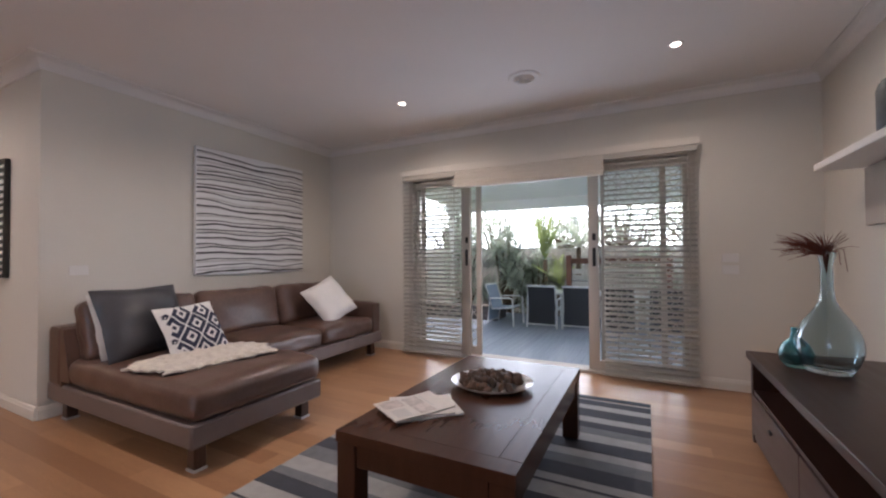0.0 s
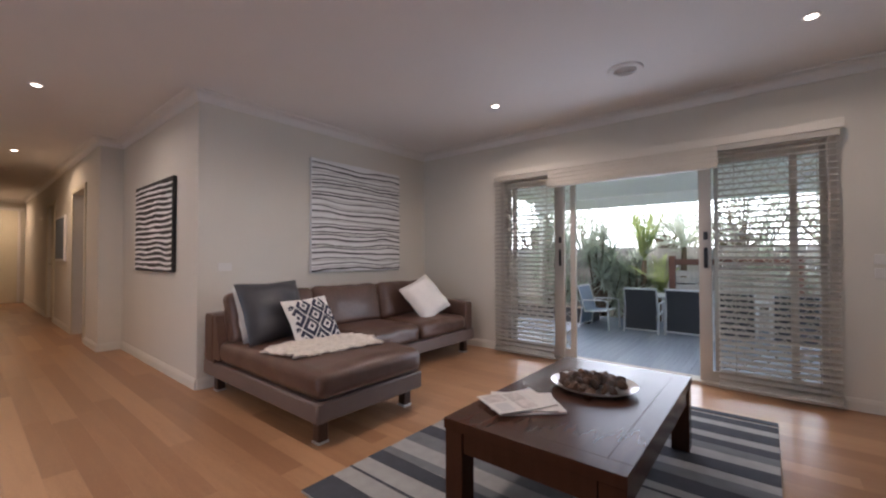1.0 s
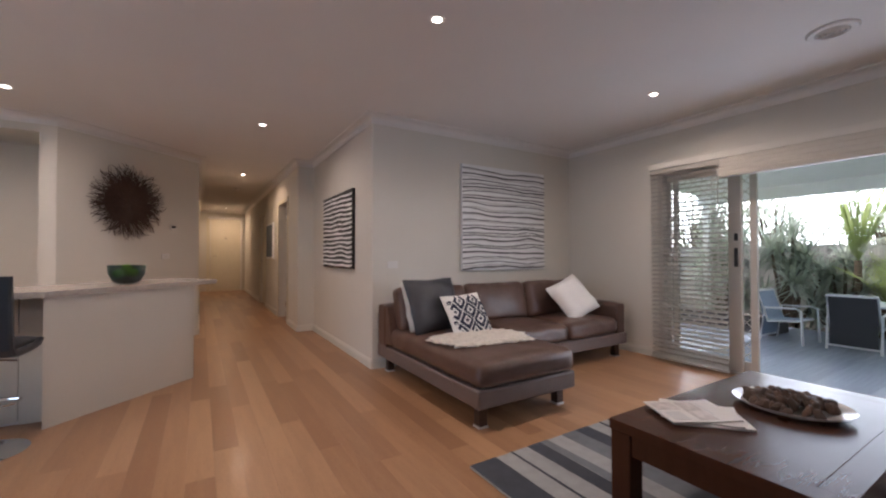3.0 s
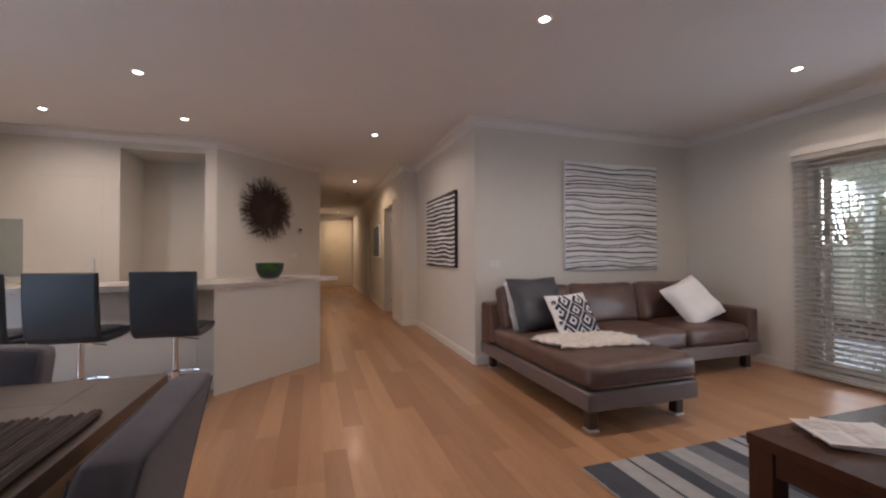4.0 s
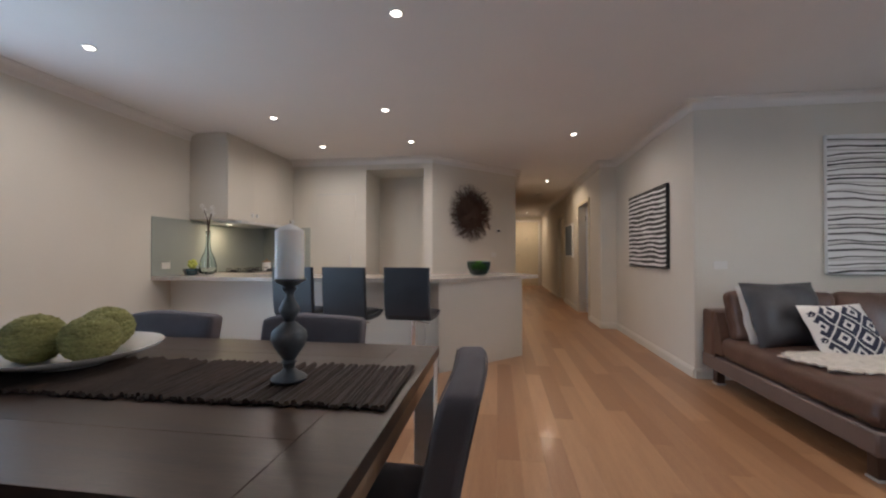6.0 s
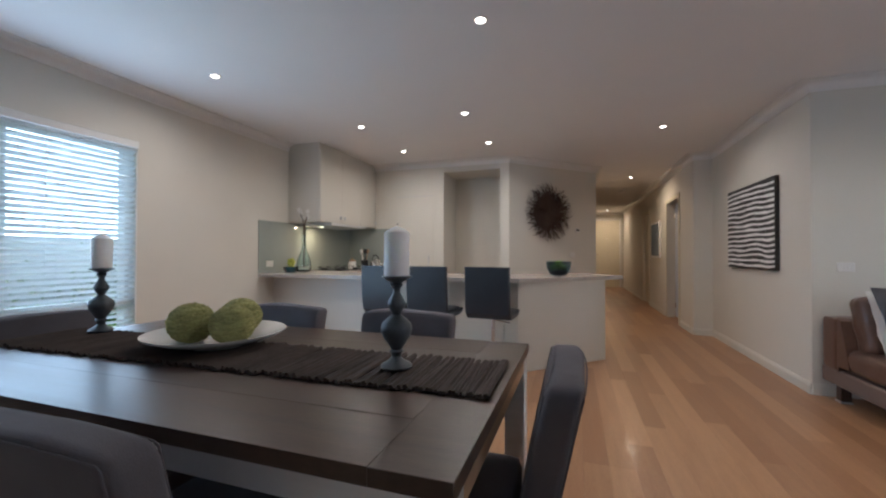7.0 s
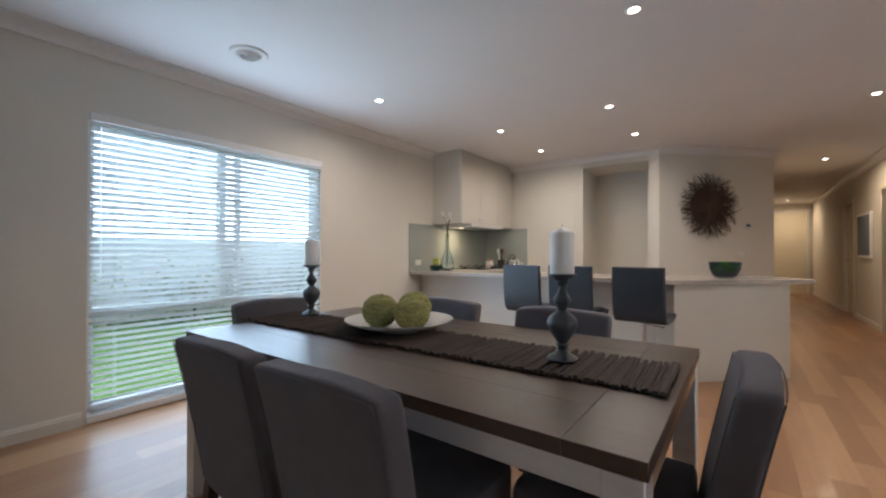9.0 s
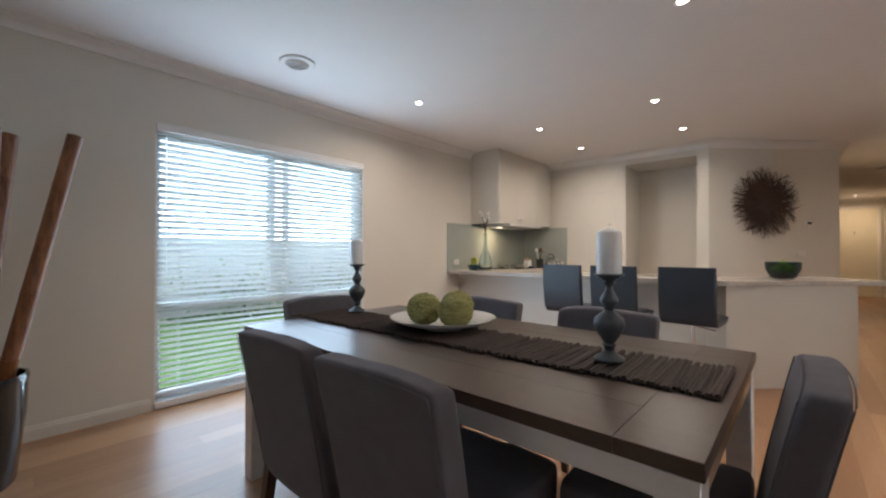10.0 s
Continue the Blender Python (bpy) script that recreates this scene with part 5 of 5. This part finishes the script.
part("bowl", lathe(bmesh.new(), [(0, 0), (0.06, 0), (0.085, 0.02), (0.112, 0.08), (0.118, 0.145), (0.112, 0.145), (0.105, 0.08), (0.078, 0.026), (0, 0.015)], 40), BOWLGLASS, fb_, smooth=60)
for i, (x, y, z) in enumerate(((-0.05, -0.03, 0.085), (0.045, -0.035, 0.09), (0.0, 0.05, 0.088), (0.0, 0.0, 0.128))):
    ap = thing("apple", "shiny green apple in the glazed bowl", "apple", pose(1.235 + x, 4.80 + y, BT + z), "apples in the bowl")
    part("fruit", lathe(bmesh.new(), [(0, -0.030), (0.012, -0.034), (0.028, -0.026), (0.038, -0.004), (0.036, 0.016), (0.022, 0.031), (0.008, 0.030), (0, 0.024)], 20), APPLE, ap, smooth=60)
    part("stalk", tube(bmesh.new(), [(0, 0, 0.025), (0.004, 0, 0.042)], 0.0015, 5), TWIG, ap)


def bar_stool():
    s = thing("bar_stool", "black leather bar stool on a chrome pedestal", "bar stool", pose(0, 0, 0), "stools at the bar")
    bm = bmesh.new()
    w = 0.200
    prof = [(0.40, 0.610), (0.36, 0.588), (0.28, 0.580), (0.18, 0.580), (0.09, 0.582), (0.045, 0.590), (0.020, 0.62), (0.008, 0.68), (0.000, 0.78), (-0.006, 0.88), (-0.014, 1.022)]
    th2 = 0.045
    outer, inner = [], []
    for i, (y, z) in enumerate(prof):
        a, b = Vector(prof[max(0, i - 1)]), Vector(prof[min(len(prof) - 1, i + 1)])
        t = (b - a).normalized()
        nrm = Vector((-t.y, t.x))
        k = th2 * (0.55 if i in (0, len(prof) - 1) else 1)
        outer.append((y + nrm.x * k * -0.5, z + nrm.y * k * -0.5)), inner.append((y + nrm.x * k * 0.5, z + nrm.y * k * 0.5))
    strips = []
    for sx, sh_ in ((-1.0, 0.5), (-0.94, 1), (0.94, 1), (1.0, 0.5)):
        strips.append([[bm.verts.new((sx * w, (o[0] + q[0]) / 2 + (o[0] - q[0]) / 2 * sh_ * f, (o[1] + q[1]) / 2 + (o[1] - q[1]) / 2 * sh_ * f)) for f in (1, -1)] for o, q in zip(outer, inner)])
    n = len(prof)
    for a, b in zip(strips, strips[1:]):
        for i in range(n - 1):
            for f in (0, 1):
                bm.faces.new((a[i][f], b[i][f], b[i + 1][f], a[i + 1][f]))
        for i in (0, n - 1):
            bm.faces.new((a[i][0], b[i][0], b[i][1], a[i][1]))
    for st in (strips[0], strips[-1]):
        for i in range(n - 1):
            bm.faces.new((st[i][0], st[i + 1][0], st[i + 1][1], st[i][1]))
    part("seat_shell", bm, BLACKLEATHER, s, "", 28)
    part("seat_pad", slabcushion(bmesh.new(), -0.18, 0.18, 0.05, 0.37, 0.596, 0.636, r=0.018, crown=0.012), BLACKLEATHER, s)
    part("column", lathe(bmesh.new(), [(0.03, 0.015), (0.03, 0.30), (0.019, 0.305), (0.019, 0.545), (0.06, 0.550), (0.06, 0.562)], 24, (0, 0.19)), CHROME, s)
    part("base", lathe(bmesh.new(), [(0, 0), (0.205, 0), (0.205, 0.006), (0.16, 0.016), (0.05, 0.028), (0.03, 0.05), (0, 0.05)], 40, (0, 0.19)), CHROME, s, smooth=50)
    part("footrest", tube(bmesh.new(), [(-0.03, 0.19, 0.26), (-0.12, 0.24, 0.26), (-0.12, 0.33, 0.26), (0, 0.37, 0.26), (0.12, 0.33, 0.26), (0.12, 0.24, 0.26), (0.03, 0.19, 0.26)], 0.009, 8), CHROME, s)
    part("gas_lever", tube(bmesh.new(), [(0.02, 0.19, 0.54), (0.16, 0.17, 0.525)], 0.005, 6), CHROME, s)
    return s


s0 = bar_stool()
s0.matrix_world = pose(0.683, 3.69, 0, 0, 0, -4)
copy_thing(s0, pose(0.140, 3.66, 0, 0, 0, -5))
copy_thing(s0, pose(-0.335, 3.68, 0, 0, 0, -6))

# pot with bamboo
pt = thing("floor_pot", "tall glossy black ceramic floor pot", "pot", pose(-1.60, 0.035, 0))
part("pot_wall", lathe(bmesh.new(), [(0, 0), (0.135, 0), (0.15, 0.02), (0.185, 0.35), (0.19, 0.50), (0.195, 0.525), (0.19, 0.54), (0.178, 0.54), (0.172, 0.50), (0.165, 0.35), (0.13, 0.04), (0, 0.04)], 44), POTGLAZE, pt, smooth=50)


def bamboo(p0, p1, r):
    p0, p1 = Vector(p0), Vector(p1)
    ob = thing("bamboo_pole", "thick brown bamboo pole leaning in the black pot", "bamboo pole", Matrix.Translation(p0), "bamboo poles in the pot")
    bm = bmesh.new()
    L = (p1 - p0).length
    prof, z = [(0, 0), (r, 0)], 0.22
    while z < L - 0.1:
        prof += [(r, z - 0.012), (r * 1.10, z - 0.003), (r * 0.96, z), (r * 1.06, z + 0.006), (r, z + 0.016)]
        z += random.uniform(0.26, 0.36)
    prof += [(r, L), (r * 0.8, L), (r * 0.78, L - 0.03), (0, L - 0.03)]
    lathe(bm, prof, 20)
    q = (p1 - p0).to_track_quat('Z', 'Y').to_matrix().to_4x4()
    part("culm", moved(bm, q), BAMBOO, ob, smooth=40)


random.seed(6)
bamboo((-1.62, 0.05, 0.045), (-1.745, 0.405, 1.80), 0.036)
bamboo((-1.66, 0.00, 0.045), (-1.83, 0.15, 1.77), 0.040)
bamboo((-1.53, 0.05, 0.045), (-1.43, 0.085, 1.72), 0.038)
bamboo((-1.58, -0.06, 0.045), (-1.52, -0.22, 1.70), 0.038)

# ---- outside ----
DZ = -0.20
gr = tagged(link_mesh("ground", bx(-400, 400, -400, 400, -0.9, -0.42), GRASS), "green lawn round the house", "", "", "structure")
lw = tagged(link_mesh("lawn_west", bx(-7.5, -2.36, -12, 14, -0.42, -0.10), GRASS), "bright green lawn beside the window", "", "", "structure")
dk = tagged(new("deck"), "grey timber deck outside the sliding doors", "", "", "structure")
random.seed(9)
me0 = None
n = 0
for i in range(70):
    y = -2.2 + i * 0.1
    b = part("deck_board", bx(6.34, 11.0, 0.0, 0.0988, DZ - 0.025, DZ, r=0.001), DECK, dk, smooth=None) if me0 is None else new("deck_board", me0)
    me0 = me0 or b.data
    b.parent = dk
    b.location = (0, y, 0)
setting("deck_frame", bx(6.34, 11.0, -2.2, 4.8, -0.42, DZ - 0.03), FENCE)
bm = bmesh.new()
a = [(6.33, 2.54), (10.7, 2.37), (10.7, 2.45), (6.33, 2.62)]
lo = [bm.verts.new((x, -2.4, z)) for x, z in a]
hi = [bm.verts.new((x, 4.9, z)) for x, z in a]
bm.faces.new(lo), bm.faces.new(hi[::-1])
for i in range(4):
    bm.faces.new((lo[i], lo[(i + 1) % 4], hi[(i + 1) % 4], hi[i]))
setting("patio_roof", bm, SOFFIT)
bm = bmesh.new()
box(bm, 10.66, 10.80, -2.4, 4.9, 2.155, 2.365)
setting("patio_beam", bm, SOFFIT)
for y in (-2.2, 4.7):
    setting("patio_post", bx(10.68, 10.78, y, y + 0.1, -0.42, 2.155), SOFFIT)


def outdoor_chair(label, m, sling):
    c = thing("outdoor_chair", label, "chair", m, "chairs round the patio table")
    for s in (-1, 1):
        part("side_frame", tube(bmesh.new(), [(s * 0.27, 0.27, 0), (s * 0.27, 0.25, 0.50), (s * 0.27, 0.18, 0.53), (s * 0.27, -0.20, 0.51), (s * 0.27, -0.27, 0.0)], 0.016, 8), ALLOY, c)
        part("back_tube", tube(bmesh.new(), [(s * 0.25, 0.20, 0.34), (s * 0.25, -0.17, 0.30), (s * 0.25, -0.31, 0.76)], 0.016, 8), ALLOY, c)
    part("top_tube", tube(bmesh.new(), [(-0.26, -0.31, 0.765), (0.26, -0.31, 0.765)], 0.019, 8), ALLOY, c)
    part("seat_tube", tube(bmesh.new(), [(-0.27, 0.20, 0.34), (0.27, 0.20, 0.34)], 0.014, 8), ALLOY, c)
    part("foot_tube", tube(bmesh.new(), [(-0.27, -0.262, 0.06), (0.27, -0.262, 0.06)], 0.012, 8), ALLOY, c)
    for name, pr in (("sling", [(0.20, 0.345), (0.0, 0.325), (-0.15, 0.318), (-0.185, 0.36), (-0.24, 0.55), (-0.305, 0.75)]),
                     ("back_panel", [(-0.312, 0.745), (-0.275, 0.60), (-0.245, 0.42), (-0.250, 0.20), (-0.262, 0.075)])):
        bm = bmesh.new()
        L_ = [bm.verts.new((-0.24, y, z)) for y, z in pr]
        R_ = [bm.verts.new((0.24, y, z)) for y, z in pr]
        for i in range(len(pr) - 1):
            bm.faces.new((L_[i], R_[i], R_[i + 1], L_[i + 1]))
        thicken(bm, 0.006)
        part(name, bm, sling, c)


for x, y, a in ((9.66, 2.30, -90), (9.72, 1.66, -92), (9.70, 1.00, -90), (9.68, 0.30, -88), (11.3, 2.0, 90)):
    outdoor_chair("white alloy patio chair with a charcoal mesh sling", pose(x, y, DZ, 0, 0, a), SLING)
outdoor_chair("white alloy patio chair with a pale blue sling", pose(9.58, 3.05, DZ, 0, 0, 176), SLINGBLUE)
ot = thing("patio_table", "long white alloy patio table", "table", pose(10.45, 1.30, DZ))
part("tabletop", bx(-0.45, 0.45, -1.15, 1.15, 0.56, 0.59, r=0.006), ALLOY, ot)
for x in (-0.39, 0.39):
    for y in (-1.05, 1.05):
        part("leg", tube(bmesh.new(), [(x, y, 0.56), (x * 1.05, y * 1.02, 0)], 0.025, 10), ALLOY, ot)
pb = thing("planter_box", "dark stained timber planter box on the deck", "planter", pose(10.05, 4.45, DZ))
for k in range(3):
    part("board", bx(-0.3, -0.275, -1.15, 1.15, 0.01 + k * 0.095, 0.10 + k * 0.095, r=0.004), PLANTER, pb)
    for y in (-1.15, 1.125):
        part("board", bx(-0.273, 0.3, y, y + 0.025, 0.01 + k * 0.095, 0.10 + k * 0.095, r=0.004), PLANTER, pb)
part("soil", bx(-0.272, 0.3, -1.12, 1.12, 0.0, 0.25), MULCH, pb)
# Mulch ground added to keep green lawn bounce off the soffit.
setting("added_mulch_bed", bx(11.0, 14.5, -9, 13, -0.43, -0.37), MULCH, "added grey-brown mulch bed behind the deck")
fe = thing("garden_fence", "weathered timber paling fence behind the patio", "fence", pose(12.6, 0, -0.42))
me0 = None
for i in range(150):
    y = -7 + i * 0.125
    if me0 is None:
        b = part("paling", bx(0, 0.02, 0, 0.122, 0.05, 1.75), FENCE, fe, smooth=None)
        me0 = b.data
    else:
        b = new("paling", me0)
        b.parent = fe
    b.location = (random.uniform(-0.006, 0.006), y, random.uniform(-0.02, 0.02))
for z in (0.35, 1.45):
    part("fence_rail", bx(-0.05, 0, -7, 11.7, z, z + 0.09), FENCE, fe)
for y, h in ((1.95, 1.35),):
    gp = thing("garden_screen", "dark red timber garden screen with two posts", "screen", pose(11.5, 1.45, -0.42))
    part("post", bx(-0.06, 0.06, 0.65, 0.77, 0, 1.55, r=0.004), POST, gp)
    part("post", bx(-0.06, 0.06, -1.35, -1.23, 0, 1.55, r=0.004), POST, gp)
    part("rail", bx(-0.04, 0.04, -1.23, 0.65, 1.36, 1.48, r=0.004), POST, gp)
    for k in range(8):
        part("slat", bx(-0.015, 0.015, -1.23, 0.65, 0.15 + k * 0.14, 0.26 + k * 0.14, r=0.003), FENCE, gp)


def blade(bm, base, tip, w, sag, n=4):
    base, tip = Vector(base), Vector(tip)
    d = tip - base
    side = d.cross(Vector((0, 0, 1)))
    side = side.normalized() if side.length > 1e-4 else Vector((1, 0, 0))
    prev = None
    for i in range(n + 1):
        q = i / n
        p = base + d * q + Vector((0, 0, -sag * q * q))
        k = w * (1 - q) ** 0.6 * (0.6 + 0.8 * min(1, q * 3))
        a, b = bm.verts.new(p + side * k / 2), bm.verts.new(p - side * k / 2)
        if prev:
            bm.faces.new((prev[0], prev[1], b, a))
        prev = (a, b)


def spiky(label, x, y, h, crowns, rad, material, z0=-0.42, size=0.62):
    """A clump of stems, each with a rosette of stiff pointed leaves."""
    t = thing("garden_plant", label, "plant", pose(x, y, z0))
    bt_, bl_ = bmesh.new(), bmesh.new()
    for k in range(crowns):
        a = random.uniform(0, 6.28)
        hh = h * (1.0 if k == 0 else random.uniform(0.22, 0.9))
        rr = 0.05 if k == 0 else rad * random.uniform(0.25, 1) * (1.15 - 0.75 * hh / h)
        top = Vector((math.cos(a) * rr, math.sin(a) * rr, hh))
        tube(bt_, [(0, 0, 0), (top.x * 0.6, top.y * 0.6, hh * 0.5), top], 0.035, 6, 0.02)
        for i in range(58):
            b_, e_ = random.uniform(0, 6.28), random.uniform(-0.75, 1.35)
            L_ = size * random.uniform(0.55, 1.0)
            blade(bl_, top + Vector((0, 0, random.uniform(-0.22, 0.05))), top + L_ * Vector((math.cos(b_) * math.cos(e_), math.sin(b_) * math.cos(e_), math.sin(e_))), 0.040, 0.10)
    part("trunk", bt_, BARK, t)
    tagged(part("crown", bl_, material, t, smooth=None), "stiff pointed leaves", "", "", "stuff")


def palm(label, x, y, h, fronds, L, material, low=0.25, sag=0.45, leaflet=0.42, z0=-0.42):
    """A palm with feathered fronds, each of them a rib with two rows of leaflets."""
    t = thing("palm_tree", label, "palm", pose(x, y, z0))
    part("trunk", tube(bmesh.new(), [(0, 0, 0), (0.03, 0.02, h * 0.5), (0, 0, h)], 0.08, 10, 0.05), BARK, t)
    for f in range(fronds):
        a, e_ = random.uniform(0, 6.28), random.uniform(low, 1.45)
        bm = bmesh.new()
        pts = []
        LL = L * random.uniform(0.7, 1.0)
        for i in range(9):
            q = i / 8
            pts.append(Vector((math.cos(a) * math.cos(e_) * LL * q, math.sin(a) * math.cos(e_) * LL * q, h + math.sin(e_) * LL * q - sag * LL * q * q)))
        tube(bm, pts, 0.012, 4, 0.003)
        sd_ = Vector((-math.sin(a), math.cos(a), 0))
        for i in range(2, 36):
            q = i / 36
            k = q * 8
            p = pts[int(k)].lerp(pts[min(8, int(k) + 1)], k - int(k))
            d = (pts[min(8, int(k) + 1)] - pts[int(k)]).normalized()
            ll = leaflet * (math.sin(math.pi * min(1, 0.15 + q * 0.80)) + 0.08)
            for s in (-1, 1):
                blade(bm, p, p + (sd_ * s * 0.75 + d * 0.65) * ll * random.uniform(0.8, 1.1), 0.020, 0.16 * ll, 2)
        part("frond", bm, material, t, smooth=None)


random.seed(77)
spiky("tall grey-green yucca clump by the deck", 11.45, 3.62, 2.05, 17, 0.85, LEAF)
spiky("grey-green yucca clump against the fence", 12.0, 3.0, 1.55, 14, 0.8, LEAF)
spiky("low spiky grey-green shrub by the deck", 11.4, 4.9, 2.5, 18, 0.9, LEAF, size=0.75)
spiky("grey-green shrub in front of the fence", 12.1, 0.6, 1.6, 12, 0.9, LEAF)
spiky("grey-green shrub in front of the fence", 12.1, -1.2, 1.8, 12, 0.9, LEAF)
palm("slim bright green palm by the fence", 11.6, 2.72, 1.45, 18, 1.55, LEAF_PALE, 1.24, 0.08, 0.24)
palm("bright green palm behind the yuccas", 11.9, 2.45, 0.70, 12, 1.3, LEAF_PALE, 0.8, 0.25, 0.28)
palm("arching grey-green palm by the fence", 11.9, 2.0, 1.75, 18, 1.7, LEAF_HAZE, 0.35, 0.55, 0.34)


def tree(label, x, y, h, spread, material):
    t = thing("garden_tree", label, "tree", pose(x, y, -0.42))
    bt_, bl_ = bmesh.new(), bmesh.new()
    tube(bt_, [(0, 0, 0), (0.05, 0.05, h * 0.3), (0.0, 0.1, h * 0.6)], 0.16, 8, 0.09)
    for k in range(34):
        a, e = random.uniform(0, 6.28), random.uniform(0.1, 1.4)
        L_ = spread * random.uniform(0.5, 1.0)
        c = Vector((math.cos(a) * math.cos(e) * L_, math.sin(a) * math.cos(e) * L_, h * random.uniform(0.35, 0.6) + math.sin(e) * L_ * 0.8))
        tube(bt_, [(0, 0.05, h * random.uniform(0.25, 0.55)), c * 0.6 + Vector((0, 0, 0.2)), c], 0.05, 5, 0.012)
        for i in range(50):
            p = c + Vector((random.gauss(0, 0.35), random.gauss(0, 0.35), random.gauss(0, 0.28)))
            d = Vector((random.uniform(-1, 1), random.uniform(-1, 1), random.uniform(-0.8, 0.5))).normalized()
            blade(bl_, p, p + d * random.uniform(0.12, 0.22), 0.06, 0.02, 2)
    part("trunk", bt_, BARK, t)
    tagged(part("crown", bl_, material, t, smooth=None), "loose grey-green foliage", "", "", "stuff")


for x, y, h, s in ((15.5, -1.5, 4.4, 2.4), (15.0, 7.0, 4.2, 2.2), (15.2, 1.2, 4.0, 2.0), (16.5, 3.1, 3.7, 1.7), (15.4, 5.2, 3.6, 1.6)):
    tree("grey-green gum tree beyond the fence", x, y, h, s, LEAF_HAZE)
# west side
fw = thing("side_fence", "pale grey panel fence across the side lawn", "fence", pose(-7.6, 0, -0.42))
me0 = None
for i in range(36):
    if me0 is None:
        b = part("fence_panel", bx(0, 0.03, 0, 0.595, 0, 1.85, r=0.004), FENCEPALE, fw, smooth=None)
        me0 = b.data
    else:
        b = new("fence_panel", me0)
        b.parent = fw
    b.location = (0, -10 + i * 0.6, 0)
for y in (-1.0, 1.2, 3.4, 5.6):
    hs = thing("garden_shrub", "soft green shrub along the side fence", "shrub", pose(-6.9, y, -0.12))
    bm = bmesh.new()
    for k in range(420):
        p = Vector((random.gauss(0, 0.22), random.gauss(0, 0.5), abs(random.gauss(0.45, 0.3))))
        d = Vector((random.uniform(-1, 1), random.uniform(-1, 1), random.uniform(-0.3, 1))).normalized()
        blade(bm, p, p + d * 0.18, 0.07, 0.02, 2)
    part("trunk", tube(bmesh.new(), [(0, 0, 0), (0, 0, 0.5)], 0.03, 6), BARK, hs)
    tagged(part("crown", bm, LEAF, hs, smooth=None), "soft green leaves", "", "", "stuff")
SKYGLOW = glow("bright_hazy_sky", (0.97, 0.99, 1.0), 8.0)
SKYWEST = glow("pale_blue_sky", (0.70, 0.86, 1.0), 7.0)
setting("backdrop_east", bx(60, 60.2, -70, 70, -1, 45), SKYGLOW, "bright hazy sky beyond the garden")
setting("backdrop_west", bx(-60.2, -60, -70, 70, -1, 45), SKYWEST, "pale blue sky beyond the side fence")


# ---- floor boards ----
floor_ob = tagged(new("floor"), "polished blond hardwood floorboards", "", "", "structure")
random.seed(17)
BW = 0.131
shared = {}
near_n = 0
rest = bmesh.new()


def plank_mesh(length):
    key = round(length, 1)
    if key not in shared:
        bm = bmesh.new()
        w, g, b = BW / 2 - 0.0002, 0.0002, 0.0003
        h = key / 2 - g
        lo = [bm.verts.new((sx * w, sy * h, -0.02)) for sx, sy in ((-1, -1), (1, -1), (1, 1), (-1, 1))]
        mid = [bm.verts.new((sx * w, sy * h, -b)) for sx, sy in ((-1, -1), (1, -1), (1, 1), (-1, 1))]
        hi = [bm.verts.new((sx * (w - b), sy * (h - b), 0)) for sx, sy in ((-1, -1), (1, -1), (1, 1), (-1, 1))]
        bm.faces.new(hi)
        for a, c in ((lo, mid), (mid, hi)):
            for i in range(4):
                bm.faces.new((a[i], a[(i + 1) % 4], c[(i + 1) % 4], c[i]))
        me = bpy.data.meshes.new("floorboard")
        bm.to_mesh(me)
        bm.free()
        me.materials.append(BOARD)
        shared[key] = me
    return shared[key]


columns = int((6.32 + 2.36) / BW)
for c in range(columns):
    x = -2.36 + (c + 0.5) * BW
    y = -0.86
    first = True
    while y < 15.1:
        length = round(random.uniform(0.5, 2.3) if first else random.uniform(0.9, 2.3), 1)
        first = False
        length = min(length, max(0.1, round(15.1 - y, 1)))
        mid = y + length / 2
        near = 0.7 < x < 5.3 and 0.0 < mid < 6.4
        if near and near_n < 300:
            b = new("floorboard", plank_mesh(length))
            b.parent = floor_ob
            b.location = (x, mid, 0)
            near_n += 1
        elif mid < 7.5 or 0.2 < x < 5.2:
            me = plank_mesh(length)
            n0 = len(rest.verts)
            rest.from_mesh(me)
            rest.verts.ensure_lookup_table()
            for v in rest.verts[n0:]:
                v.co += Vector((x, mid, 0))
        y += length
me = bpy.data.meshes.new("floorboards")
rest.to_mesh(me)
rest.free()
me.materials.append(BOARD)
fb = new("floorboards", me)
fb.parent = floor_ob
tagged(fb, "joined hardwood floorboards", "", "", "stuff")
